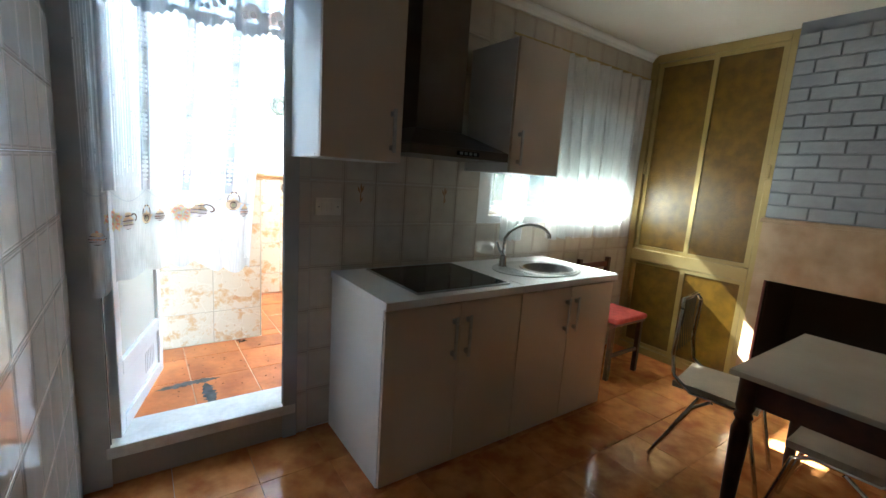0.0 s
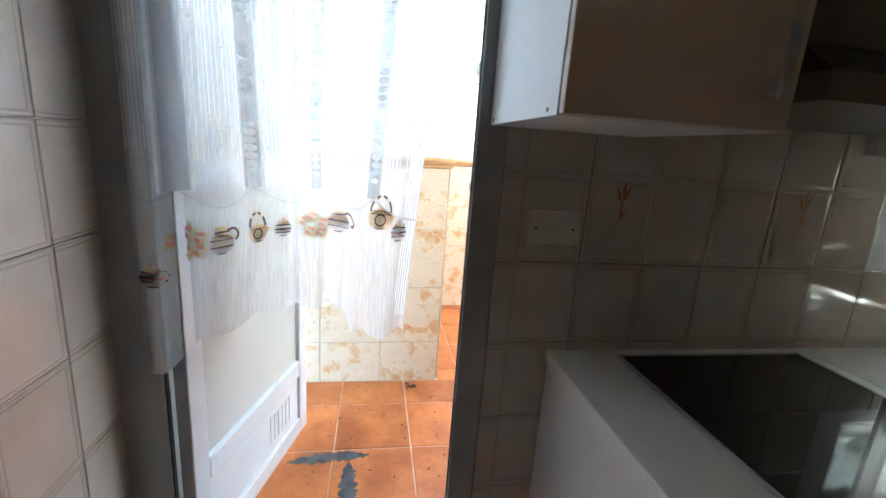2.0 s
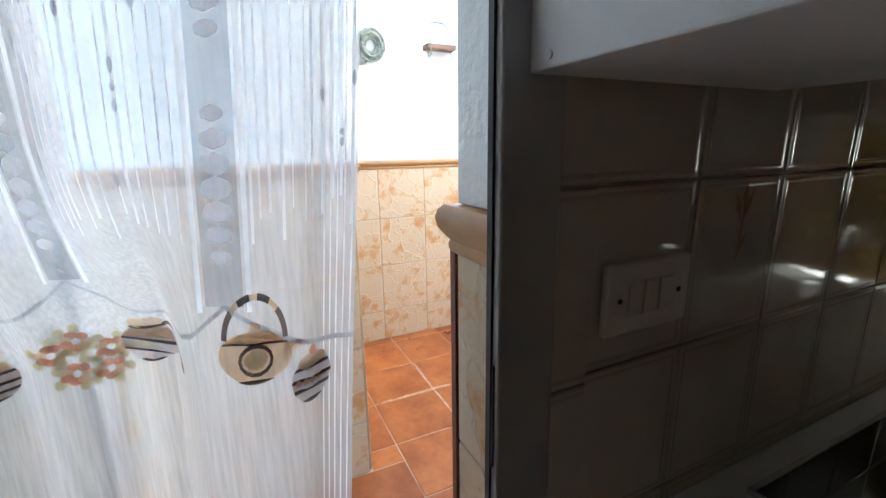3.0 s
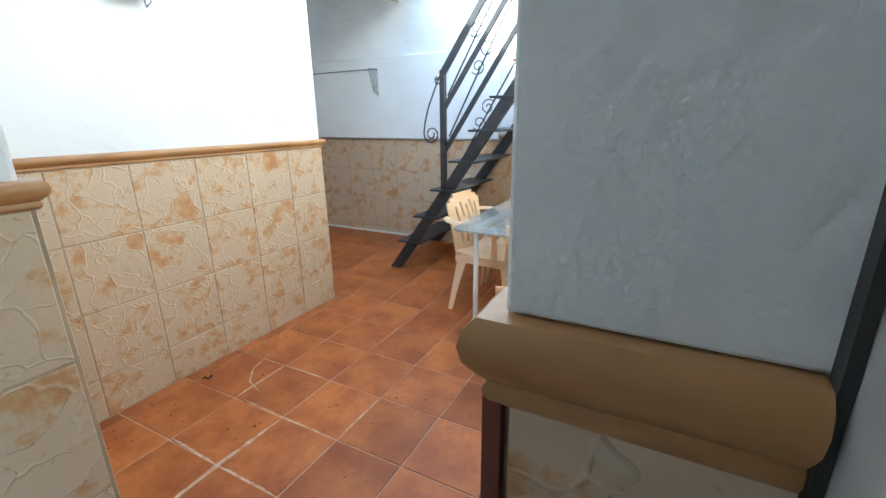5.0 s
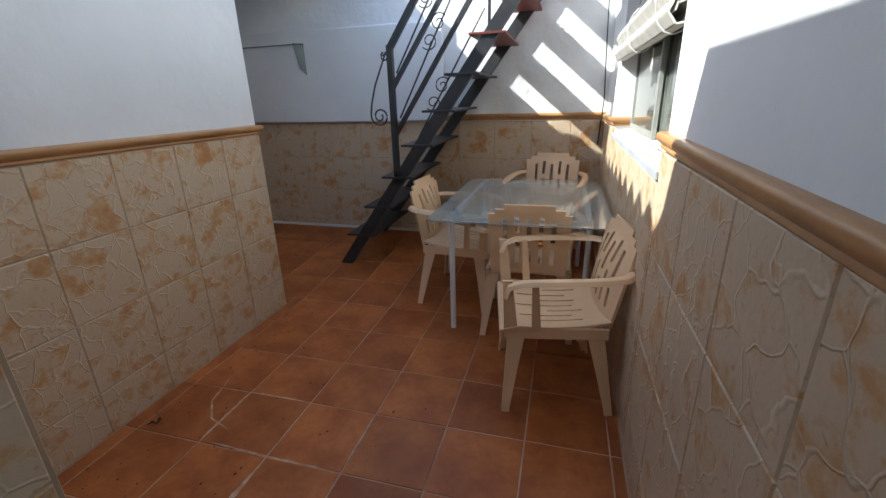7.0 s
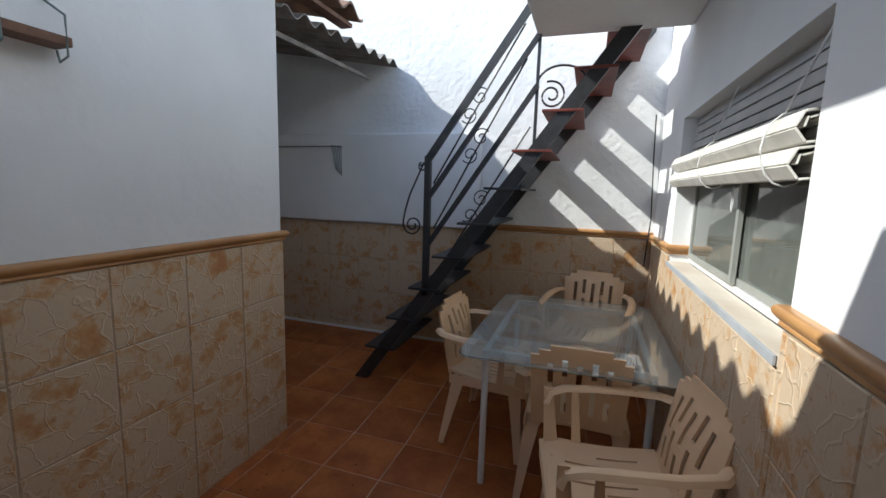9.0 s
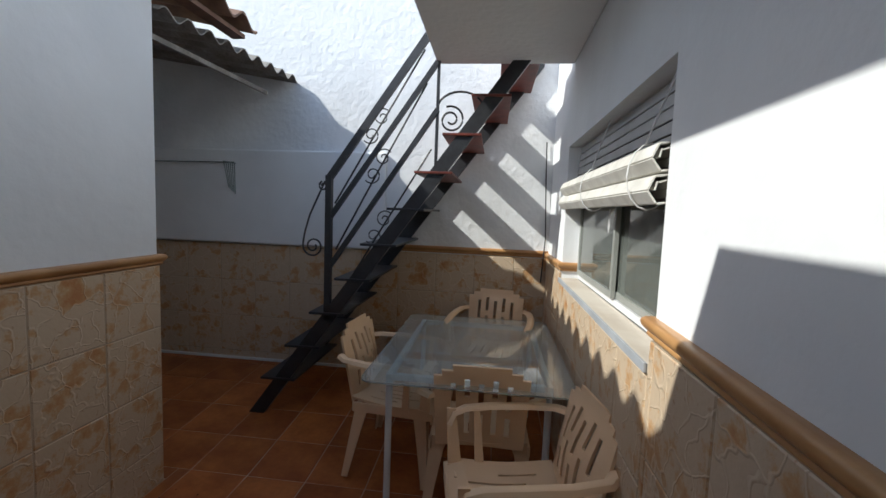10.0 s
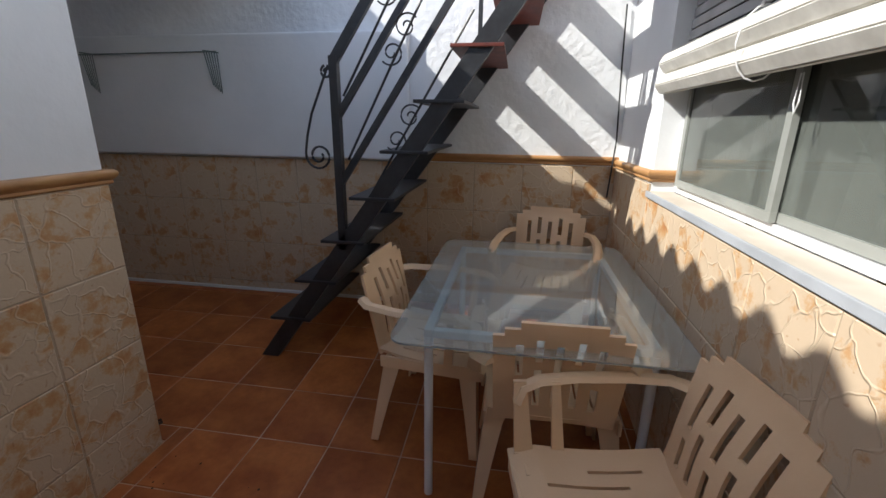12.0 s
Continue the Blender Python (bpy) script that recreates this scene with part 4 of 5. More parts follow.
for k in range(6):
    x = 2.70 + 0.022 * k
    h = 0.15 * math.sqrt(max(0.05, 1 - ((x - 2.985) / 0.30) ** 2))
    part("rib", boxes((x, x + 0.008, 2.83 - h, 2.86 + h, 0.9142, 0.9172), bevel=0.002), STEEL, sink)
tap = thing("tap", "chrome swan-neck mixer tap beside the sink", "tap")
part("base", tube(bmesh.new(), [(2.80, 2.985, 0.9155), (2.80, 2.985, 0.925), (2.80, 2.985, 0.985)], [0.028, 0.024, 0.02], 16), CHROME, tap, smooth=True)
part("spout", tube(bmesh.new(), [(2.80, 2.985, 0.975), (2.795, 2.98, 1.06)] + [(2.80 + 0.16 - 0.165 * math.cos(a), 2.98 - 0.03 * a, 1.09 + 0.10 * math.sin(a)) for a in (math.pi * 0.88 * k / 12 for k in range(13))], 0.011, 12), CHROME, tap, smooth=True)
part("spout_tip", tube(bmesh.new(), [(3.115, 2.90, 1.128), (3.117, 2.897, 1.10)], 0.014, 12), CHROME, tap, smooth=True)
part("lever", tube(bmesh.new(), [(2.795, 2.985, 0.99), (2.765, 2.99, 1.02), (2.735, 2.99, 1.075)], [0.012, 0.009, 0.008], 10), CHROME, tap, smooth=True)


def wall_unit(x0, x1, label, handle_x):
    u = thing("wall_cabinet", label, "cabinet", None, "wall cabinets")
    part("carcass", boxes((x0, x1, 2.80, IN - 0.032, 1.502, 2.22), bevel=0.002), WHITE, u)
    d = part("door", boxes((x0 + 0.001, x1 - 0.001, 2.78, 2.798, 1.504, 2.218), bevel=0.002), CREAM, u, "cream laminate door")
    bm = bmesh.new()
    box(bm, handle_x - 0.009, handle_x + 0.009, 2.745, 2.753, 1.545, 1.735, bevel=0.003)
    box(bm, handle_x - 0.009, handle_x + 0.009, 2.7535, 2.779, 1.555, 1.577, bevel=0.002)
    box(bm, handle_x - 0.009, handle_x + 0.009, 2.7535, 2.779, 1.703, 1.725, bevel=0.002)
    part("handle", bm, STEEL, d, "brushed steel bow handle")
    for y in (2.84, 3.16):
        part("screw", tube(bmesh.new(), [(x0 - 0.002, y, 1.513), (x0 - 0.0001, y, 1.513)], 0.004, 8), STEEL, u)
    return u


wall_unit(1.514, 1.895, "cream single-door wall cabinet beside the door", 1.84)
wall_unit(2.585, 2.985, "cream single-door wall cabinet beside the window", 2.635)
hood = thing("cooker_hood", "dark brown metal cooker hood between the wall cabinets", "cooker hood")
HOODM = mat("brown_hood_metal", (0.16, 0.12, 0.09), 0.35, metal=0.5, dark=(0.12, 0.09, 0.065), scale=5)
bm = bmesh.new()
r = [[bm.verts.new(p) for p in q] for q in (
    ((1.93, 2.76, 1.555), (2.55, 2.76, 1.555), (2.55, IN - T - 0.003, 1.555), (1.93, IN - T - 0.003, 1.555)),
    ((1.93, 2.76, 1.60), (2.55, 2.76, 1.60), (2.55, IN - T - 0.003, 1.60), (1.93, IN - T - 0.003, 1.60)),
    ((2.09, 2.98, 1.70), (2.39, 2.98, 1.70), (2.39, IN - T - 0.003, 1.70), (2.09, IN - T - 0.003, 1.70)))]
for a, b in zip(r, r[1:]):
    for k in range(4):
        bm.faces.new((a[k], a[(k + 1) % 4], b[(k + 1) % 4], b[k]))
bm.faces.new(r[0])
bm.faces.new(r[-1])
part("canopy", bm, HOODM, hood)
part("duct", boxes((2.09, 2.39, 2.98, IN - T - 0.003, 1.701, 2.58), bevel=0.003), HOODM, hood)
part("control_strip", boxes((2.20, 2.34, 2.755, 2.7595, 1.567, 1.588)), BLACK, hood)
for k in range(4):
    part("button", boxes((2.215 + 0.03 * k, 2.233 + 0.03 * k, 2.752, 2.7545, 1.571, 1.584)), STEEL, hood)
switch = thing("socket_plate", "ivory double switch plate on the tiled wall", "switch")
part("plate", boxes((1.640, 1.782, IN - T - 0.012, IN - T - 0.001, 1.213, 1.303), bevel=0.003), SWITCH, switch)
for x in (1.672, 1.698, 1.724):
    part("rocker", boxes((x, x + 0.024, IN - T - 0.016, IN - T - 0.0125, 1.236, 1.280), bevel=0.002), SWITCH, switch)

setting("wall_nib", boxes((1.557, 1.615, 3.2005, 3.211, 0.0, DTOP + 0.04)), GREY_ALU)
for x in (1.660, 1.762):
    part("screw_hole", tube(bmesh.new(), [(x, IN - T - 0.0135, 1.258), (x, IN - T - 0.0122, 1.258)], 0.0035, 8), CABLE, switch)
# door frame and the leaf that stands open on the patio
door = setting("door_1", boxes((DX0 - 0.085, DX0 + 0.02, 3.186, 3.2105, 0.0, DTOP + 0.04), (1.484, 1.556, 3.186, 3.2105, 0.0, DTOP + 0.04),
                               (DX0 + 0.0205, 1.4835, 3.186, 3.2105, DTOP - 0.02, DTOP + 0.04), bevel=0.003), GREY_ALU)
part("gasket", boxes((1.481, 1.4838, 3.195, 3.204, 0.2, DTOP - 0.02), (DX1 - 0.022, DX1 - 0.0075, 3.2112, 3.2175, 0.2, DTOP - 0.02), (DX0 + 0.0205, DX0 + 0.024, 3.19, 3.206, 0.2, DTOP - 0.02)), CABLE, door)
part("strike_plate", boxes((1.4815, 1.4839, 3.19, 3.194, 1.10, 1.22), bevel=0.001), CABLE, door)
leaf = thing("door_leaf", "white aluminium door with frosted panes, standing open on the patio", "door", pose(0.776, 3.224, 0.205, 0, 0, 75.0))
W, HT = 0.715, 2.03
st = 0.065
for nm, a in (("stile", (0, st, -0.02, 0.02, 0, HT)), ("stile", (W - st, W, -0.02, 0.02, 0, HT)), ("rail", (st + 0.001, W - st - 0.001, -0.02, 0.02, 0, 0.07)),
              ("rail", (st + 0.001, W - st - 0.001, -0.02, 0.02, 0.27, 0.34)), ("rail", (st + 0.001, W - st - 0.001, -0.02, 0.02, 1.08, 1.15)), ("rail", (st + 0.001, W - st - 0.001, -0.02, 0.02, HT - 0.07, HT))):
    part(nm, boxes(a, bevel=0.004), ALU, leaf)
part("lower_panel", boxes((st + 0.001, W - st - 0.001, -0.008, 0.008, 0.071, 0.269)), ALU, leaf)
for z0, z1 in ((0.341, 1.079), (1.151, HT - 0.071)):
    part("pane", boxes((st + 0.001, W - st - 0.001, -0.003, 0.003, z0, z1)), FROST, leaf, "frosted glass pane")
bm = bmesh.new()
for k in range(6):
    box(bm, 0.42 + 0.03 * k, 0.435 + 0.03 * k, -0.0105, -0.0085, 0.11, 0.22)
part("vent", bm, ALU, leaf, "small louvred vent")


# curtains
def cloth(name, x0, x1, z_top, z_bot, y_of, material, parent, nx=90, nz=50, label=""):
    bm = bmesh.new()
    rows = []
    for j in range(nz + 1):
        f = j / nz
        row = []
        for i in range(nx + 1):
            u = i / nx
            a, b = (x0[0] + (x0[1] - x0[0]) * f), (x1[0] + (x1[1] - x1[0]) * f)
            x = a + (b - a) * u
            z = z_top + (z_bot(u) - z_top) * f
            row.append(bm.verts.new((x, y_of(u, z), z)))
        rows.append(row)
    for r0, r1 in zip(rows, rows[1:]):
        for i in range(nx):
            bm.faces.new((r0[i], r0[i + 1], r1[i + 1], r1[i]))
    return part(name, bm, material, parent, label, smooth=True)


DC_TOP, DC_X0, DC_X1 = 2.24, (0.715, 0.723), (1.43, 1.34)


def ease(t):
    t = max(0.0, min(1.0, t))
    return t * t * (3 - 2 * t)


def door_y(u, z):
    """Folds, and the belly that the draught blows outwards in the lower part."""
    f = min(1.0, (DC_TOP - z) / 1.2)
    belly = 0.25 * ease((u - 0.09) / 0.36) - 0.235 * ease((u - 0.700) / 0.085)
    low = 0.10 * f + 0.90 * ease((1.46 - z) / 0.30)
    wide = max(0.0, min(1.0, (2.2 - z) / 1.02)) ** 1.5
    right = ease((u - 0.47) / 0.24)
    fold = 0.010 * math.sin(2 * math.pi * (5.2 * u + 0.10 * z)) * (0.5 + 0.5 * f) + 0.006 * math.sin(2 * math.pi * (11.3 * u + 0.3)) * (1 - 0.5 * f)
    return 3.262 - 0.018 * u - 0.088 * (1 - ease((u - 0.075) / 0.06)) + belly * (wide * (1 - right) + low * right) + fold


def door_x(u, z):
    f = (DC_TOP - z) / (DC_TOP - 1.05)
    a, b = DC_X0[0] + (DC_X0[1] - DC_X0[0]) * f, DC_X1[0] + (DC_X1[1] - DC_X1[0]) * f
    return a + (b - a) * u


def hem(u):
    return 0.925 + 0.03 * u - 0.030 * abs(math.sin(math.pi * u * 6.0 + 0.4)) - 0.04 * max(0.0, 0.2 - u) / 0.2


SPLIT = 1.335
curtain = thing("door_curtain", "sheer white curtain with printed pots across the open doorway", "curtain")
cloth("striped_cloth", (DC_X0[0], door_x(0, SPLIT)), (DC_X1[0], door_x(1, SPLIT)), DC_TOP, lambda u: SPLIT - 0.0183, door_y, SHEER, curtain)
cloth("hem_cloth", (door_x(0, SPLIT), door_x(0, 1.0)), (door_x(1, SPLIT), door_x(1, 1.0)), SPLIT - 0.0185, hem, door_y, SHEER_PLAIN, curtain, nz=24, label="plain sheer hem with scalloped edge")


def on_cloth(u, z, lift=0.004):
    return Vector((door_x(u, z), door_y(u, z) - lift, z))


def patch(bm, pts, lift=0.004):
    """A flat printed shape from (u, z) points, following the folds."""
    c = bm.verts.new(on_cloth(sum(p[0] for p in pts) / len(pts), sum(p[1] for p in pts) / len(pts), lift))
    vs = [bm.verts.new(on_cloth(u, z, lift)) for u, z in pts]
    for k in range(len(vs)):
        bm.faces.new((c, vs[k], vs[(k + 1) % len(vs)]))


def disc(bm, u, z, ru, rz, lift=0.004, n=18, f0=0.0, f1=1.0):
    """An ellipse, or the slice of it between the heights f0 and f1 of its extent."""
    lo, hi = -1 + 2 * f0, -1 + 2 * f1
    left = [(u - ru * math.sqrt(max(0, 1 - v * v)), z + rz * v) for v in (lo + (hi - lo) * k / n for k in range(n + 1))]
    right = [(2 * u - a, b) for a, b in reversed(left)]
    patch(bm, left + right, lift)


def ribbon(bm, pts, w, lift=0.005):
    vs = [(bm.verts.new(on_cloth(u, z + w, lift)), bm.verts.new(on_cloth(u, z - w, lift))) for u, z in pts]
    for (a, b), (c, d) in zip(vs, vs[1:]):
        bm.faces.new((a, c, d, b))


def arch(bm, u, z, ru, rz, a0, a1, w):
    """A thin curved band."""
    n = 14
    vs = []
    for k in range(n + 1):
        a = a0 + (a1 - a0) * k / n
        vs.append((bm.verts.new(on_cloth(u + (ru + w) * math.cos(a), z + (rz + w) * math.sin(a), 0.0075)), bm.verts.new(on_cloth(u + (ru - w) * math.cos(a), z + (rz - w) * math.sin(a), 0.0075))))
    for (a, b), (c, d) in zip(vs, vs[1:]):
        bm.faces.new((a, c, d, b))


def pot(u, z, kind):
    WIDE = 0.02 / (on_cloth(u + 0.01, z) - on_cloth(u - 0.01, z)).length      # share of the cloth for each metre along it
    WIDE *= 0.82 if u > 0.7 else 1.0
    body, lines, top, belt = bmesh.new(), bmesh.new(), bmesh.new(), bmesh.new()
    if kind == "jug":
        rx, rz = 0.036 * WIDE, 0.030
        disc(body, u, z, rx, rz)
        for f in (0.0, 0.30, 0.62):
            disc(lines, u, z, rx * 1.01, rz, 0.006, 6, f, f + 0.055)
        disc(top, u, z, rx * 0.98, rz * 0.98, 0.005, 8, 0.68, 0.97)
        disc(top, u, z + 0.037, 0.021 * WIDE, 0.010, 0.006)
        disc(lines, u, z + 0.030, 0.021 * WIDE, 0.0028, 0.007)
        arch(lines, u + 0.034 * WIDE, z + 0.020, 0.018 * WIDE, 0.017, -1.1, 2.6, 0.0035)
        for k in range(6):
            disc(belt, u + (k - 2.5) * 0.0105 * WIDE, z - 0.002, 0.0042 * WIDE, 0.006, 0.006, 5)
    elif kind == "kettle":
        rx, rz = 0.038 * WIDE, 0.027
        disc(body, u, z, rx, rz)
        patch(body, [(u + 0.030 * WIDE, z - 0.004), (u + 0.053 * WIDE, z + 0.008), (u + 0.050 * WIDE, z + 0.013), (u + 0.030 * WIDE, z + 0.012)])
        disc(top, u, z, rx * 0.9, rz * 0.98, 0.005, 8, 0.74, 0.99)
        disc(top, u, z + 0.030, 0.006 * WIDE, 0.005, 0.006)
        disc(lines, u, z, rx, rz, 0.006, 6, 0.0, 0.07)
        disc(lines, u, z, rx, rz, 0.006, 6, 0.72, 0.76)
        arch(lines, u, z - 0.002, 0.0165 * WIDE, 0.0145, 0, 6.28, 0.0022)
        disc(belt, u, z - 0.002, 0.012 * WIDE, 0.010, 0.006)
        for a0, a1 in ((0.05, 0.75), (1.05, 1.45), (1.70, 2.10), (2.40, 3.09)):
            arch(lines, u, z + 0.016, 0.031 * WIDE, 0.044, a0, a1, 0.0035)
        for a0, a1 in ((0.75, 1.05), (1.45, 1.70), (2.10, 2.40)):
            arch(top, u, z + 0.016, 0.031 * WIDE, 0.044, a0, a1, 0.0030)
    elif kind == "bowl":
        rx, rz = 0.029 * WIDE, 0.024
        disc(body, u, z, rx, rz)
        for f in (0.0, 0.24, 0.46, 0.72):
            disc(lines, u, z, rx * 1.01, rz, 0.006, 6, f, f + 0.075)
        for k in range(5):
            disc(belt, u + (k - 2) * 0.010 * WIDE, z - 0.001, 0.004 * WIDE, 0.004, 0.006, 5)
        disc(top, u, z + 0.019, 0.020 * WIDE, 0.009, 0.005)
        disc(belt, u, z + 0.031, 0.005 * WIDE, 0.005, 0.006)
    else:
        rnd = random.Random(int(u * 100))
        leaf_bm = bmesh.new()
        for cu, cz in ((-0.030, 0.012), (0.026, 0.006), (-0.004, 0.026), (-0.012, -0.022), (0.022, -0.026)):
            for k in range(7):
                a = 0.9 * k + rnd.uniform(-0.2, 0.2)
                disc(body if k % 3 else belt, u + (cu + 0.010 * math.cos(a)) * WIDE, z + cz + 0.010 * math.sin(a), 0.0065 * WIDE, 0.006, 0.004 + 0.0003 * k, 6)
            for k in range(5):
                a = 1.26 * k + rnd.uniform(-0.3, 0.3)
                disc(leaf_bm, u + (cu + 0.020 * math.cos(a)) * WIDE, z + cz + 0.019 * math.sin(a), 0.006 * WIDE, 0.0075, 0.0035, 6)
        o = part("flower_print", body, POT_D, curtain, "printed flower motif")
        tagged(part("leaf", leaf_bm, POT_E, o), kind="stuff")
        tagged(part("petal", belt, POT_B, o), kind="stuff")
        return
    o = part("pot_print", body, POT_C if kind != "kettle" else POT_B, curtain, "printed pot motif")
    part("outline", lines, POT_A, o)
    part("lid", top, POT_B, o)
    tagged(part("belt", belt, POT_E if kind != "bowl" else POT_D, o), kind="stuff")


for u, z, kind in ((0.055, 1.112, "bowl"), (0.138, 1.178, "flower"), (0.215, 1.160, "jug"), (0.323, 1.172, "kettle"), (0.409, 1.172, "bowl"),
                   (0.553, 1.190, "flower"), (0.668, 1.200, "jug"), (0.856, 1.255, "kettle"), (0.935, 1.222, "bowl")):
    pot(u, z, kind)


def upright(bm, u, half, z0, z1, lift):
    """A narrow strip down the cloth."""
    vs = [(bm.verts.new(on_cloth(u - half, z, lift)), bm.verts.new(on_cloth(u + half, z, lift))) for z in (z0 + (z1 - z0) * k / 40 for k in range(41))]
    for (a, b), (c, d) in zip(vs, vs[1:]):
        bm.faces.new((a, c, d, b))


# openwork bands with rows of embroidered dots
BANDS = (0.123, 0.320, 0.570, 0.820)
for u in BANDS:
    bm = bmesh.new()
    upright(bm, u, 0.024, DC_TOP - 0.02, 1.305, 0.003)
    part("band", bm, BAND, curtain, "grey openwork band")
    for g in range(5):
        bm = bmesh.new()
        for k in range(7):
            z = 2.18 - 0.178 * g - 0.0195 * k
            w = 0.5 + 0.5 * math.sin(math.pi * (k + 0.7) / 7.4)
            disc(bm, u, z, 0.013 * w + 0.005, 0.0092 * w + 0.001, 0.006, 5)
        part("dots", bm, STITCH, curtain, "white embroidered dots")
    bm = bmesh.new()
    for e in (-0.031, 0.031):
        upright(bm, u + e, 0.0032, DC_TOP - 0.02, 1.30, 0.004)
    part("edge_thread", bm, STITCH, curtain)
# fine upright threads and small knots in the weave above the border
rnd = random.Random(11)
bm, knots = bmesh.new(), bmesh.new()
for k in range(74):
    u = (k + 0.5) / 74 + rnd.uniform(-0.003, 0.003)
    if min(abs(u - q) for q in BANDS) > 0.035:
        upright(bm, u, rnd.choice((0.0008, 0.0012, 0.002)), DC_TOP - 0.02, rnd.uniform(1.36, 1.40), 0.002)
        for _ in range(4):
            if rnd.random() < 0.6:
                disc(knots, u, rnd.uniform(1.40, 2.15), 0.003, rnd.uniform(0.003, 0.008), 0.005, 4)
for k in range(5):
    upright(bm, 0.955 + 0.010 * k, 0.0011, DC_TOP - 0.02, 0.99, 0.003)
part("thread", bm, STITCH, curtain, "fine white woven threads")
part("knot", knots, GREY_STITCH, curtain, "grey woven knots")
bm = bmesh.new()
for u0, u1 in zip((0.0,) + BANDS, BANDS + (1.0,)):
    ribbon(bm, [(u0 + (u1 - u0) * k / 16, 1.305 - (0.05 if u0 else 0.02) * math.sin(math.pi * k / 16 * (1.0 if u1 < 1 else 0.55))) for k in range(17)], 0.0026)
part("looped_thread", bm, GREY_STITCH, curtain, "looped grey thread")
part("rod", tube(bmesh.new(), [(DX0 + 0.001, 3.255, 2.25), (DX1 - 0.001, 3.255, 2.25)], 0.006, 8), ALU, curtain)
valance = thing("lace_valance", "short grey lace valance with scalloped edge over the door curtain", "curtain")
cloth("lace", (0.70, 0.70), (1.50, 1.49), 2.42, lambda u: 2.025 - 0.035 * abs(math.sin(math.pi * u * 4.5)) - 0.006 * math.sin(2 * math.pi * u * 27), lambda u, z: IN - 0.115 + 0.012 * math.sin(2 * math.pi * 7 * u), LACE, valance, nx=160, nz=16)
bm = bmesh.new()
for k in range(26):
    u = (k + 0.5) / 26
    x, z = 0.72 + 0.73 * u, 2.095 - 0.03 * abs(math.sin(math.pi * u * 4.5))
    y = IN - 0.115 + 0.012 * math.sin(2 * math.pi * 7 * u) - 0.004
    c = bm.verts.new((x, y, z))
    vs = [bm.verts.new((x + 0.012 * math.cos(a), y, z + 0.014 * math.sin(a))) for a in (6.283 * j / 8 for j in range(8))]
    for j in range(8):
        bm.faces.new((c, vs[j], vs[(j + 1) % 8]))
part("lace_flowers", bm, STITCH, valance)
wcurt = thing("window_curtain", "sheer white curtain over the kitchen window", "curtain")
cloth("drawn_panel", (2.92, 2.93), (3.20, 3.12), 2.38, lambda u: 1.06 - 0.02 * abs(math.sin(math.pi * 3 * u)), lambda u, z: IN - 0.05 + 0.022 * math.sin(2 * math.pi * 4 * u), SHEER_WINDOW, wcurt, nx=60, nz=24)
cloth("cloth", (3.21, 3.40), (3.93, 3.94), 2.38, lambda u: 1.06 - 0.02 * abs(math.sin(math.pi * 4 * u)), lambda u, z: IN - 0.05 + 0.022 * math.sin(2 * math.pi * 5 * u) + 0.008 * math.sin(2 * math.pi * 11 * u), SHEER_WINDOW, wcurt, nx=80, nz=24)
cloth("cloth", (3.94, 4.0), (4.50, 4.46), 2.38, lambda u: 1.06 - 0.02 * abs(math.sin(math.pi * 4 * u)), lambda u, z: IN - 0.05 + 0.022 * math.sin(2 * math.pi * 4 * u) + 0.008 * math.sin(2 * math.pi * 9 * u), SHEER_WINDOW, wcurt, nx=70, nz=24)
part("rod", tube(bmesh.new(), [(2.9, IN - 0.05, 2.39), (4.54, IN - 0.05, 2.39)], 0.008, 8), GOLD, wcurt)

# built-in cupboard with amber panes
cup = thing("glazed_cupboard", "built-in cupboard with gold aluminium frames and amber frosted panes", "cupboard")
GX, GY0, GY1 = 4.56, 2.165, IN - T - 0.004
part("back", boxes((GX + 0.35, GX + 0.37, GY0, GY1, 0.0, KTOP - 0.002)), WOOD, cup)
for a in ((GY0, GY0 + 0.06, 0.0, KTOP - 0.003), (GY1 - 0.05, GY1, 0.0, KTOP - 0.003)):
    part("post", boxes((GX, GX + 0.06, *a), bevel=0.003), GOLD, cup)
for z0, z1 in ((0.0, 0.06), (0.84, 0.94), (KTOP - 0.065, KTOP - 0.003)):
    part("rail", boxes((GX, GX + 0.06, GY0 + 0.061, GY1 - 0.051, z0, z1), bevel=0.003), GOLD, cup)
ym = (GY0 + GY1) / 2
for z0, z1 in ((0.062, 0.838), (0.942, KTOP - 0.067)):
    for y0, y1, gx in ((GY0 + 0.062, ym + 0.02, GX + 0.005), (ym - 0.02, GY1 - 0.052, GX + 0.035)):
        d = part("sliding_door", boxes((gx, gx + 0.022, y0, y0 + 0.035, z0, z1), (gx, gx + 0.022, y1 - 0.035, y1, z0, z1), (gx, gx + 0.022, y0 + 0.0355, y1 - 0.0355, z0, z0 + 0.03), (gx, gx + 0.022, y0 + 0.0355, y1 - 0.0355, z1 - 0.03, z1)), GOLD, cup)
        part("pane", boxes((gx + 0.009, gx + 0.014, y0 + 0.036, y1 - 0.036, z0 + 0.031, z1 - 0.031)), AMBER, d, "amber frosted glass")
for y in (GY0 + 0.05, GY1 - 0.075):
    part("latch", boxes((GX - 0.016, GX - 0.001, y - 0.012, y + 0.012, 1.60, 1.70), bevel=0.004), GOLD, cup)

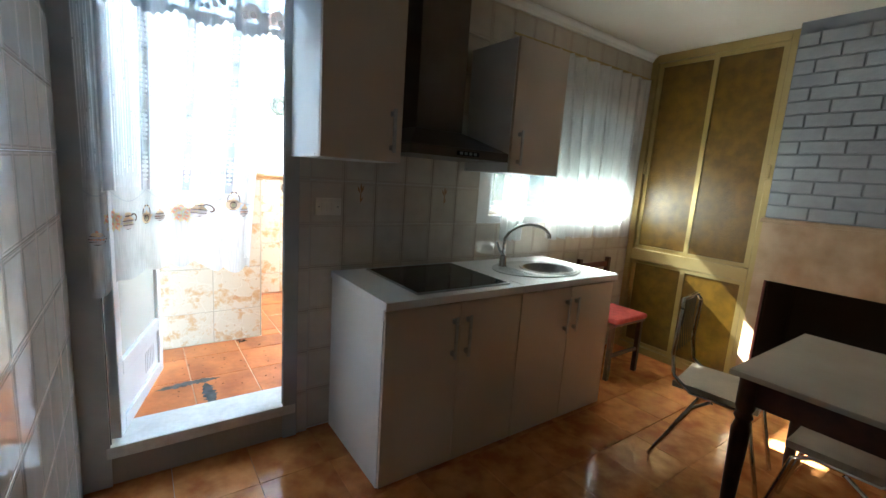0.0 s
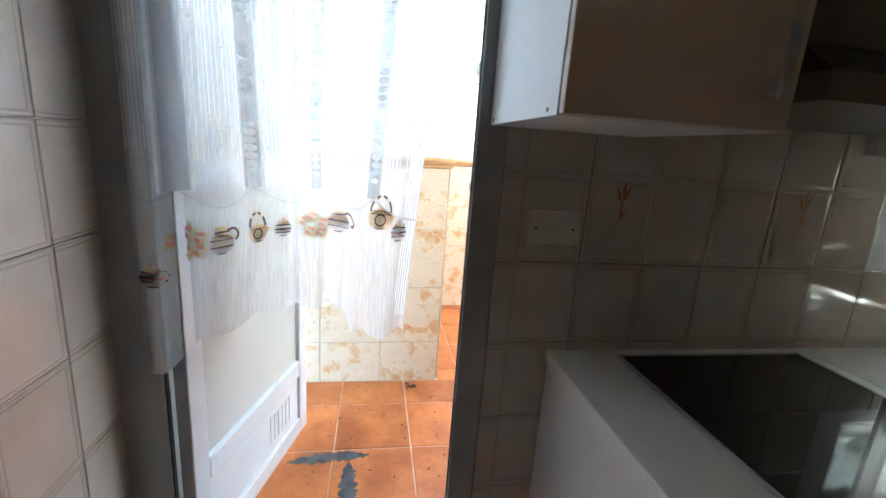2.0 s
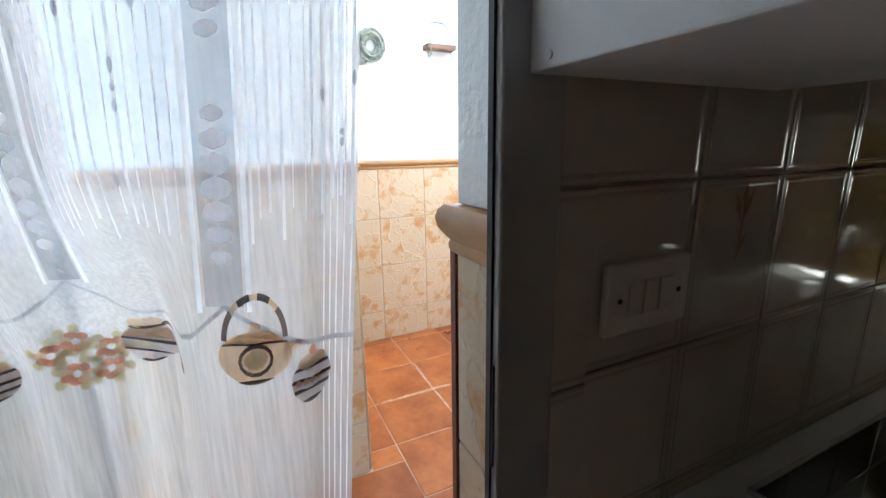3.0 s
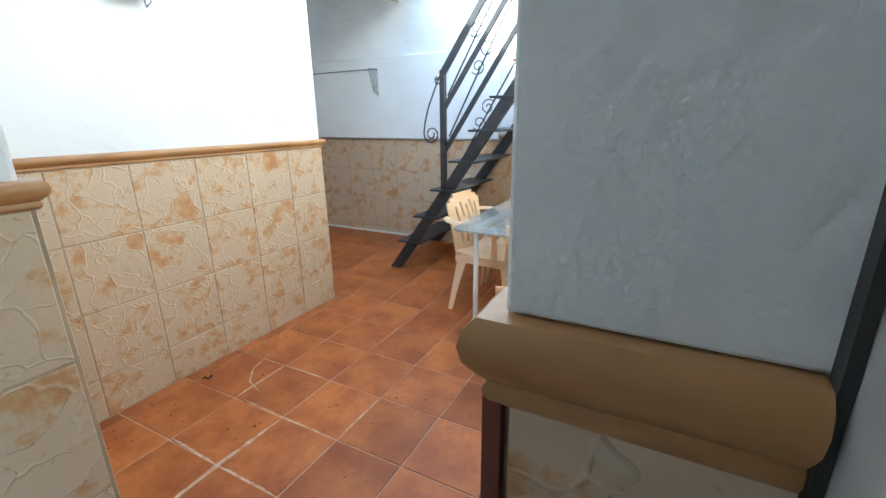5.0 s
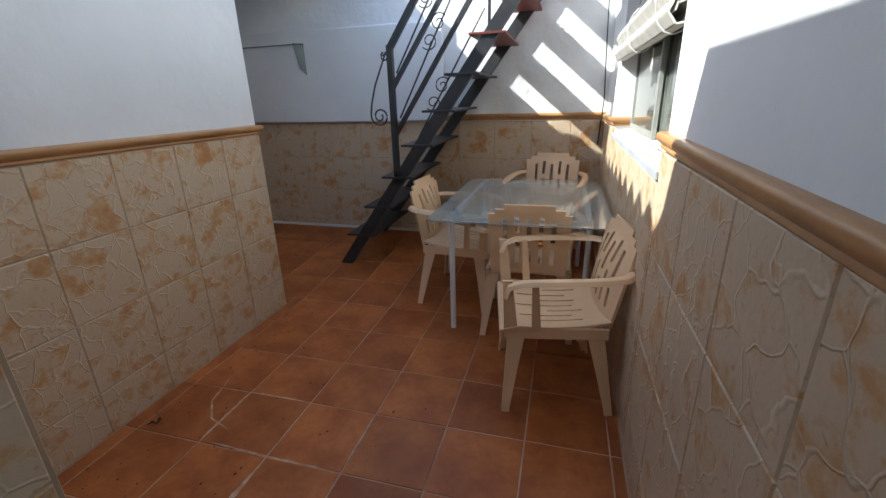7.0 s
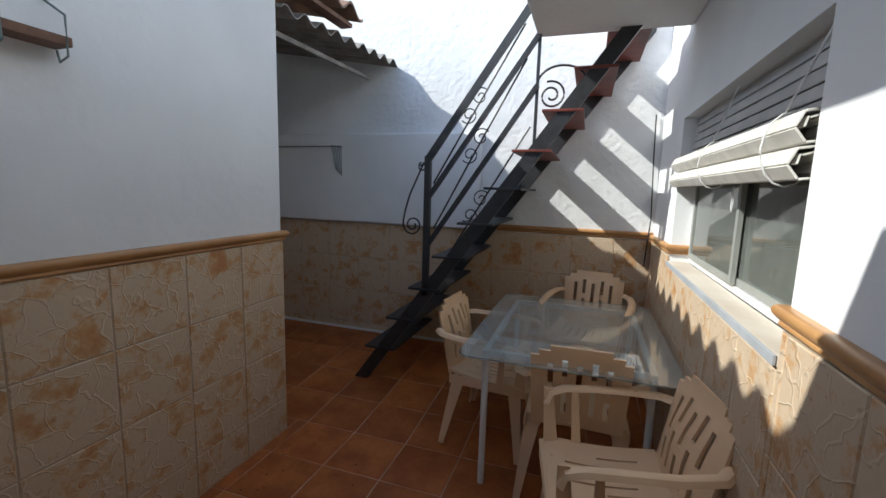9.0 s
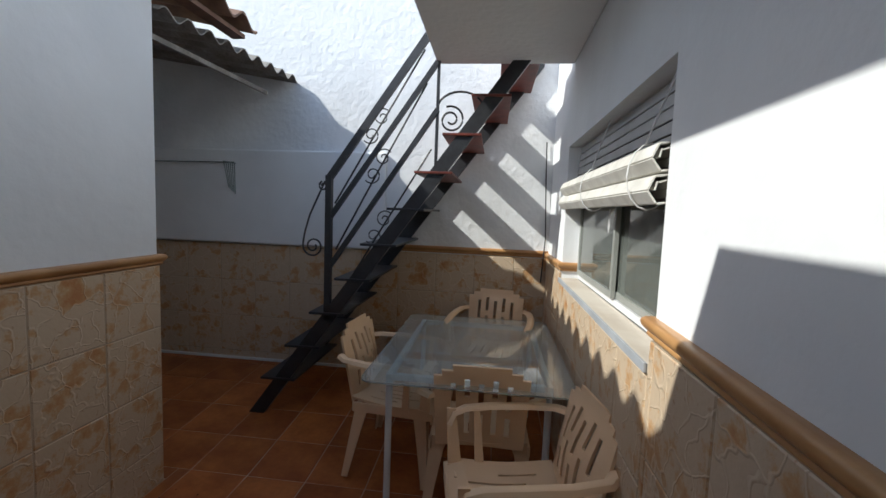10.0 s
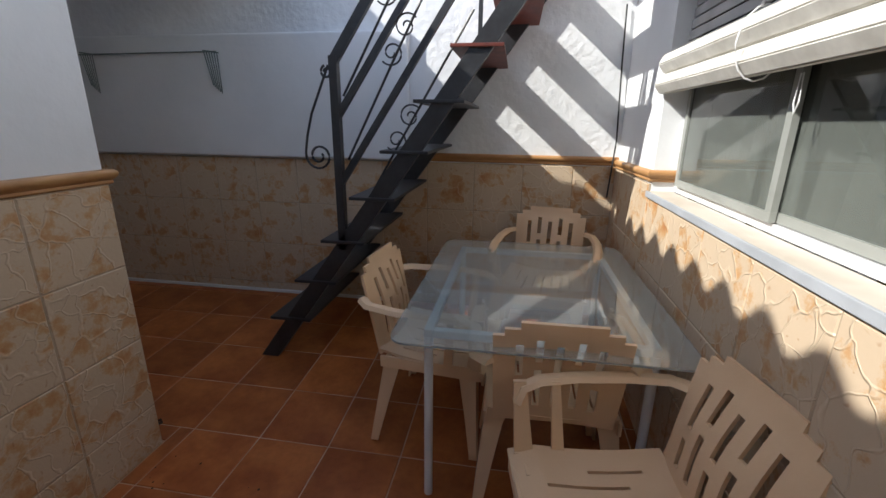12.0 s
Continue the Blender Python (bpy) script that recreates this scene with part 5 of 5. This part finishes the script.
# chimney breast with painted bricks above and a black hearth below
CHX = 4.45
chimney = setting("chimney_breast", boxes((CHX + 0.02, KRIGHT + 0.5, KBACK, 2.155, 1.33, KTOP), (CHX, KRIGHT + 0.5, 2.08, 2.155, 0.0, 1.30), (CHX, KRIGHT + 0.5, 0.6, 2.08, 0.90, 1.30), (CHX, KRIGHT + 0.5, KBACK, 0.6, 0.0, 1.30)), CHIMNEY)
part("mantel", boxes((CHX - 0.03, KRIGHT + 0.5, KBACK, 2.165, 1.30, 1.33), bevel=0.006), CHIMNEY, chimney)
part("hearth", boxes((KRIGHT + 0.44, KRIGHT + 0.49, 0.6, 2.08, 0.0, 0.9), (CHX + 0.02, KRIGHT + 0.44, 0.6, 2.08, 0.0, 0.01), (CHX + 0.02, KRIGHT + 0.44, 2.06, 2.079, 0.011, 0.899)), SOOT, chimney, "soot black hearth")
part("edge_strip", boxes((CHX - 0.012, CHX - 0.001, 2.068, 2.08, 0.0, 0.9)), RED, chimney)
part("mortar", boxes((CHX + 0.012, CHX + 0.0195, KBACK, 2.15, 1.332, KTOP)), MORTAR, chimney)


# dining table with turned legs
dt = thing("dining_table", "small wooden table with pale laminate top and turned legs", "table")
DTX0, DTX1, DTY0, DTY1 = 2.86, 3.80, 1.02, 1.66
part("tabletop", boxes((DTX0, DTX1, DTY0, DTY1, 0.735, 0.76), bevel=0.005), TABLETOP, dt)
for a in ((DTX0 + 0.05, DTX1 - 0.05, DTY0 + 0.05, DTY0 + 0.07), (DTX0 + 0.05, DTX1 - 0.05, DTY1 - 0.07, DTY1 - 0.05), (DTX0 + 0.05, DTX0 + 0.07, DTY0 + 0.071, DTY1 - 0.071), (DTX1 - 0.07, DTX1 - 0.05, DTY0 + 0.071, DTY1 - 0.071)):
    part("apron", boxes((*a, 0.62, 0.734)), WOOD, dt)
for x in (DTX0 + 0.06, DTX1 - 0.06):
    for y in (DTY0 + 0.06, DTY1 - 0.06):
        prof = [(0, 0.018), (0.06, 0.024), (0.30, 0.030), (0.50, 0.036), (0.54, 0.026), (0.56, 0.036), (0.58, 0.028), (0.60, 0.036), (0.734, 0.036)]
        part("leg", tube(bmesh.new(), [(x, y, z) for z, _ in prof], [q for _, q in prof], 14), WOOD, dt, smooth=True)


def tube_chair(m, label):
    ch = thing("tubular_chair", label, "chair", m, "tubular chairs")
    bm = slab_with_slots(0.36, 0.38, 0.38, 0.03, [], lambda a, b: -0.01 * (1 - a * a))
    bm.transform(pose(0, -0.19, 0.44))
    part("seat", bm, SEATPAD, ch, smooth=True)
    for s in (-1, 1):
        part("frame_tube", tube(bmesh.new(), [(s * 0.19, 0.25, 0.012), (s * 0.18, 0.16, 0.40), (s * 0.18, 0.10, 0.433), (s * 0.18, -0.10, 0.433), (s * 0.18, -0.19, 0.50), (s * 0.175, -0.21, 0.62), (s * 0.17, -0.20, 0.86)], 0.011, 8), CHROME, ch, smooth=True)
        part("rear_leg", tube(bmesh.new(), [(s * 0.19, -0.25, 0.012), (s * 0.18, -0.08, 0.36), (s * 0.18, 0.0, 0.421)], 0.011, 8), CHROME, ch, smooth=True)
    part("back_hoop", tube(bmesh.new(), [(-0.17, -0.20, 0.86), (-0.12, -0.215, 0.90), (0.12, -0.215, 0.90), (0.17, -0.20, 0.86)], 0.011, 8), CHROME, ch, smooth=True)
    bm = bmesh.new()
    for k in range(9):
        tube(bm, [(-0.17 + 0.0425 * k, -0.205, 0.62), (-0.15 + 0.0375 * k, -0.222, 0.75), (-0.12 + 0.03 * k, -0.215, 0.895)], 0.003, 5)
    part("back_wires", bm, CABLE, ch)
    return ch


tube_chair(pose(3.40, 1.86, 0.0, 0, 0, 190), "chrome tubular chair with pale seat at the dining table")
tube_chair(pose(3.27, 1.30, 0.0, 0, 0, 2), "chrome tubular chair pushed under the dining table")

# red cushioned wooden chair beside the cupboard
rc = thing("wooden_chair", "dark wooden chair with a red cushion beside the base cabinet", "chair", pose(3.97, 2.93, 0, 0, 0, 180))
for x, y, h in ((-0.19, 0.17, 0.43), (0.19, 0.17, 0.43), (-0.19, -0.19, 0.88), (0.19, -0.19, 0.88)):
    part("leg", boxes((x - 0.018, x + 0.018, y - 0.018, y + 0.018, 0, h), bevel=0.004), WOOD, rc)
for z in (0.60, 0.70, 0.80):
    part("back_slat", boxes((-0.171, 0.171, -0.20, -0.18, z, z + 0.045), bevel=0.004), RED if z > 0.65 else WOOD, rc)
for a in ((-0.171, 0.171, 0.16, 0.18), (-0.171, 0.171, -0.20, -0.18)):
    part("stretcher", boxes((*a, 0.18, 0.205)), WOOD, rc)
part("seat", boxes((-0.21, 0.21, -0.171, 0.20, 0.431, 0.45), bevel=0.004), WOOD, rc)
bm = boxes((-0.215, 0.215, -0.165, 0.215, 0.451, 0.495))
bmesh.ops.bevel(bm, geom=list(bm.edges), offset=0.02, segments=3, profile=0.5, affect='EDGES')
part("cushion", bm, REDCLOTH, rc, "red cloth cushion with white piping", smooth=True)


# ---- pieces: tiles and bricks, each an object that shares its mesh ----
def slab_mesh(name, w, h, t, material, soft=0.003):
    """A tile that lies in the xz plane with its face towards -y and its back on y = 0."""
    bm = bmesh.new()
    a = [(-w / 2, 0, -h / 2), (w / 2, 0, -h / 2), (w / 2, 0, h / 2), (-w / 2, 0, h / 2)]
    r0 = [bm.verts.new(p) for p in a]
    r1 = [bm.verts.new((x, -t + soft, z)) for x, y, z in a]
    r2 = [bm.verts.new((x - math.copysign(soft, x), -t, z - math.copysign(soft, z))) for x, y, z in a]
    for p, q in ((r0, r1), (r1, r2)):
        for k in range(4):
            bm.faces.new((p[k], p[(k + 1) % 4], q[(k + 1) % 4], q[k]))
    bm.faces.new(r2)
    bmesh.ops.recalc_face_normals(bm, faces=bm.faces)
    me = bpy.data.meshes.new(name)
    bm.to_mesh(me)
    bm.free()
    me.materials.append(material)
    return me


meshes = {}


def piece(name, w, h, t, material, m, parent, soft=0.003):
    key = (name, round(w, 3), round(h, 3), material.name)
    if key not in meshes:
        meshes[key] = slab_mesh(name, w, h, t, material, soft)
    ob = new(name, meshes[key])
    ob.parent = parent
    ob.matrix_basis = m
    return ob


def cover(parent, name, along0, along1, low, high, pw, ph, place, material, t=T, gap=0.0045, start=None, top_down=True, holes=(), soft=0.003):
    """Tiles over a rectangle of a wall. place(a, z) gives the pose of a tile's middle; rows count from the top down."""
    a = along0 if start is None else start
    cols = []
    while a < along1 - 0.01:
        b = min(a + pw, along1)
        if b - max(a, along0) > 0.02:
            cols.append((max(a, along0), b))
        a += pw
    rows, z = [], high
    while z > low + 0.01:
        rows.append((max(z - ph, low), z))
        z -= ph
    for a0, a1 in cols:
        for z0, z1 in rows:
            if z1 - z0 < 0.02 or any(h[0] < (a0 + a1) / 2 < h[1] and h[2] < (z0 + z1) / 2 < h[3] for h in holes):
                continue
            piece(name, a1 - a0 - gap, z1 - z0 - gap, t, material, place((a0 + a1) / 2, (z0 + z1) / 2), parent, soft)


PW = 0.316
obj = bpy.data.objects
TOPZ = CAP - 0.056
cover(obj["wall_long"], "tile", A_X + 0.002, B_X, PATIO, TOPZ, PW, PW, lambda a, z: pose(a, B_Y, z), STONE, start=B_X - 7 * PW)
cover(obj["wall_block"], "tile", -1.2, A_X, PATIO, TOPZ + 0.031, PW, PW, lambda a, z: pose(a, A_Y, z), STONE, start=A_X - 10 * PW)
cover(obj["wall_block"], "tile", A_Y + 0.002, B_Y - T, PATIO, TOPZ + 0.031, PW, PW, lambda a, z: pose(A_X, a, z, 0, 0, 90), STONE)
cover(obj["wall_far"], "tile", OUT + T, REAR, ground(FAR), TOPZ - 0.02, PW, PW, lambda a, z: pose(FAR, a, z, 0, 0, -90), STONE, start=OUT - 0.05)
cover(obj["wall_rear"], "tile", B_Y + 0.002, REAR, PATIO, TOPZ, PW, PW, lambda a, z: pose(B_X, a, z, 0, 0, 90), STONE)
cover(obj["wall_north"], "tile", DX1 + 0.001, WX0, PATIO, TOPZ + 0.004, PW, PW, lambda a, z: pose(a, OUT, z, 0, 0, 180), STONE, start=DX1)
cover(obj["wall_north"], "tile", WX0, WX1, PATIO, WZ0 - 0.001, PW, PW, lambda a, z: pose(a, OUT, z, 0, 0, 180), STONE, start=DX1)
cover(obj["wall_north"], "tile", WX1 + 0.001, FAR, PATIO, TOPZ - 0.03, PW, PW, lambda a, z: pose(a, OUT, z, 0, 0, 180), STONE, start=DX1)
cover(obj["wall_north"], "tile", IN - 0.007, OUT, 0.19, TOPZ - 0.015, PW, PW, lambda a, z: pose(DX1, a, z, 0, 0, -90), STONE)
# grout bed between the tiles
for par, bxs in (("wall_long", (A_X + 0.002, B_X - 0.001, B_Y - T + 0.003, B_Y - 0.0005, PATIO, TOPZ)), ("wall_block", (-1.2, A_X - 0.001, A_Y - T + 0.003, A_Y - 0.0005, PATIO, TOPZ + 0.03)),
                 ("wall_far", (FAR - T + 0.003, FAR - 0.0005, OUT + T, REAR, ground(FAR), TOPZ - 0.02)), ("wall_north", (DX1 + 0.001, WX0, OUT + 0.0005, OUT + T - 0.003, PATIO, TOPZ + 0.004)),
                 ("wall_north", (WX0 + 0.001, WX1, OUT + 0.0005, OUT + T - 0.003, PATIO, WZ0 - 0.001)), ("wall_north", (WX1 + 0.001, FAR - T, OUT + 0.0005, OUT + T - 0.003, PATIO, TOPZ - 0.03)),
                 ("wall_block", (A_X + 0.0005, A_X + T - 0.003, A_Y + 0.002, B_Y - T, PATIO, TOPZ + 0.03))):
    part("grout", boxes(bxs), GROUT, obj[par])
# terracotta floor
FP = 0.33
X_0, Y_0 = 2.10 - 12 * FP, 4.77 - 12 * FP
tilt = math.degrees(math.atan(SLOPE))
pf = obj["patio_floor"]
for i in range(24):
    for j in range(24):
        x0, x1, y0, y1 = X_0 + i * FP, X_0 + (i + 1) * FP, Y_0 + j * FP, Y_0 + (j + 1) * FP
        x0, x1, y0, y1 = max(x0, -1.0), min(x1, FAR), max(y0, OUT + T + 0.001), min(y1, REAR)
        # cut the tile where it meets the block and the long wall
        cuts = [(x0, x1, y0, y1)]
        for wx, wy in ((A_X + T, A_Y - T), (B_X + T, B_Y - T)):
            cuts = [q for a0, a1, b0, b1 in cuts for q in (((a0, a1, b0, b1),) if a0 >= wx or b1 <= wy else ((a0, a1, b0, wy), (wx, a1, max(b0, wy), b1)))]
        for x0, x1, y0, y1 in cuts:
            if x1 - x0 < 0.02 or y1 - y0 < 0.02:
                continue
            cx, cy = (x0 + x1) / 2, (y0 + y1) / 2
            m = pose(cx, cy, ground(cx) - 0.0073) @ pose(0, 0, 0, 0, -tilt if cx > RAMP_X else 0, 0) @ pose(0, 0, 0, -90, 0, 0)
            piece("tile", x1 - x0 - 0.006, y1 - y0 - 0.006, 0.009, TERRA, m, pf, 0.002)
# cream wall tiles in the kitchen
KW, KH = 0.188, 0.231
cover(obj["wall_north"], "kitchen_tile", LEFT, KRIGHT, 0.0, KTOP - 0.05, KW, KH, lambda a, z: pose(a, IN, z), KTILE, start=1.612 - 6 * KW,
      holes=((DX0 - 0.09, DX1 + 0.05, -1, DTOP + 0.03), (WX0 - 0.02, WX1 + 0.02, WZ0 - 0.02, WZ1 + 0.02)), soft=0.0015, t=0.010, gap=0.002)
cover(obj["wall_west"], "kitchen_tile", 0.2, IN - 0.012, 0.0, KTOP, KW + 0.006, KH, lambda a, z: pose(LEFT, a, z, 0, 0, 90), KTILE, start=3.045 - 15 * (KW + 0.006), soft=0.0015, t=0.010, gap=0.002)
cover(obj["wall_nib"], "kitchen_tile", 1.5575, 1.612, 0.0, DTOP + 0.04, KW, KH, lambda a, z: pose(a, 3.200, z), KTILE, start=1.612 - KW, soft=0.0015, t=0.008, gap=0.002)
# kitchen floor
kf = obj["floor"]
KP = 0.33
for i in range(13):
    for j in range(16):
        x0, x1 = LEFT + i * KP, min(LEFT + (i + 1) * KP, KRIGHT + 0.4)
        y0, y1 = max(IN - (j + 1) * KP, KBACK), IN - j * KP
        if x1 - x0 < 0.03 or y1 - y0 < 0.03:
            continue
        piece("floor_tile", x1 - x0 - 0.002, y1 - y0 - 0.002, 0.008, KFLOOR, pose((x0 + x1) / 2, (y0 + y1) / 2, -0.008, -90, 0, 0), kf, 0.0008)
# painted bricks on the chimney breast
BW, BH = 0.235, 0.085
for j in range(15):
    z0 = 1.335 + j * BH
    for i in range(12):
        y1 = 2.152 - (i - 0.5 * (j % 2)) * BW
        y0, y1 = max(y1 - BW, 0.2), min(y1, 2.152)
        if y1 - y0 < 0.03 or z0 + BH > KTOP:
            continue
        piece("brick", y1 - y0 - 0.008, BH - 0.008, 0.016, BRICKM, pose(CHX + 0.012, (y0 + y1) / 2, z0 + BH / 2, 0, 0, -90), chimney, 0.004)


# ---- wear and small things on floors and walls ----
rnd = random.Random(4)


def smear(name, label, pts, width, material, lift, category):
    """A thin uneven trace laid on the floor along a line."""
    bm = bmesh.new()
    rows = []
    n = 26
    for k in range(n + 1):
        f = k / n * (len(pts) - 1)
        i = min(int(f), len(pts) - 2)
        p, q = Vector((*pts[i], 0)), Vector((*pts[i + 1], 0))
        c = p.lerp(q, f - i)
        d = (q - p).normalized()
        side = Vector((-d.y, d.x, 0))
        taper = min(1.0, 4 * k / n + 0.15, 4 * (n - k) / n + 0.15)
        a, b = (width * taper * rnd.uniform(0.45, 1.0) for _ in range(2))
        rows.append([bm.verts.new((*(c + side * a).xy, ground(c.x) + lift)), bm.verts.new((*(c - side * b).xy, ground(c.x) + lift))])
    for r0, r1 in zip(rows, rows[1:]):
        bm.faces.new((r0[0], r0[1], r1[1], r1[0]))
    return tagged(part(name, bm, material), label, category)


smear("cement_smear", "dark fresh cement smeared along a floor joint", [(0.93, 3.715), (1.10, 3.735), (1.26, 3.74)], 0.034, FRESH, 0.0035, "stain")
smear("cement_smear", "dark fresh cement smeared along a floor joint", [(1.175, 3.70), (1.185, 3.56), (1.18, 3.42)], 0.040, FRESH, 0.0035, "stain")
smear("chalky_stain", "pale chalky stain along a floor joint", [(1.72, 4.765), (2.05, 4.775), (2.42, 4.765)], 0.012, PALE_DUST, 0.0032, "stain")
smear("chalky_stain", "pale curved chalky stain on the terracotta floor", [(2.52, 5.03), (2.56, 5.15), (2.66, 5.24), (2.83, 5.28)], 0.006, PALE_DUST, 0.0032, "stain")
for line, wide in (([(2.10, 4.45), (2.10, 4.77)], 0.007), ([(2.43, 4.46), (2.43, 4.77), (2.44, 5.06)], 0.006), ([(2.44, 5.10), (2.76, 5.10)], 0.008), ([(2.76, 4.80), (2.76, 5.09)], 0.005),
                   ([(2.10, 4.78), (2.11, 5.09)], 0.008), ([(2.45, 4.44), (2.75, 4.44)], 0.005)):
    smear("chalky_stain", "pale chalky residue in a floor joint", line, wide, PALE_DUST, 0.0032, "stain")
bm = bmesh.new()
for k in range(160):
    x, y = rnd.choice(((rnd.uniform(1.0, 1.6), rnd.uniform(3.5, 4.3)), (rnd.uniform(1.8, 3.6), rnd.uniform(4.2, 5.4)), (rnd.uniform(1.9, 3.6), rnd.uniform(5.25, 5.44))))
    s, a = rnd.uniform(0.002, 0.006), rnd.uniform(0, 3.1)
    z = ground(x) + 0.002
    vs = [bm.verts.new((x + s * math.cos(a + q) * e, y + s * math.sin(a + q), z)) for q, e in ((0, 1.6), (1.57, 1), (3.14, 1.6), (4.71, 1))]
    top = bm.verts.new((x, y, z + s * 0.6))
    for i in range(4):
        bm.faces.new((vs[i], vs[(i + 1) % 4], top))
tagged(part("floor_litter", bm, DEBRIS), "scattered dry crumbs and leaf bits on the tiles", "litter", kind="stuff")
for x, y in ((1.47, 4.25), (3.75, 5.60), (2.47, 5.36)):
    bm = bmesh.new()
    for k in range(4):
        a = rnd.uniform(0, 6.3)
        tube(bm, [(x, y, ground(x) + 0.008), (x + 0.02 * math.cos(a), y + 0.02 * math.sin(a), ground(x) + 0.016), (x + 0.04 * math.cos(a + 0.4), y + 0.04 * math.sin(a + 0.4), ground(x) + 0.010)], [0.003, 0.006, 0.001], 5)
    tagged(part("dry_leaf", bm, DEBRIS), "curled dry leaf on the terracotta floor", "leaf")
# printed ears of wheat on some wall tiles
for m in (pose(1.894, IN - 0.0135, 1.33), pose(2.458, IN - 0.0135, 1.335), pose(LEFT + 0.0135, 2.87, 0.72, 0, 0, 90)):
    bm = bmesh.new()
    for x0, z0, x1, z1, w in ((0.0, -0.06, 0.004, 0.03, 0.004), (0.0, 0.0, -0.018, 0.045, 0.006), (0.002, 0.0, 0.022, 0.05, 0.006), (0.003, 0.01, 0.004, 0.062, 0.006), (0.0, -0.045, 0.016, -0.015, 0.005)):
        d = Vector((x1 - x0, 0, z1 - z0)).normalized()
        sd = Vector((d.z, 0, -d.x)) * w
        p, q = Vector((x0, 0, z0)), Vector((x1, 0, z1))
        vs = [bm.verts.new(v) for v in (p, p.lerp(q, 0.5) + sd, q, p.lerp(q, 0.5) - sd)]
        bm.faces.new(vs)
    o = part("wheat_print", bm, FLOWER, obj["wall_north"] if m.translation.x > 1 else obj["wall_west"], "printed ear of wheat")
    o.matrix_basis = m
# dark open edge of the tiles at the doorway corner
part("tile_edge", boxes((DX1 - 0.013, DX1 - 0.001, OUT + 0.003, OUT + 0.018, PATIO + 0.002, CAP - 0.065)), RED, obj["wall_north"])
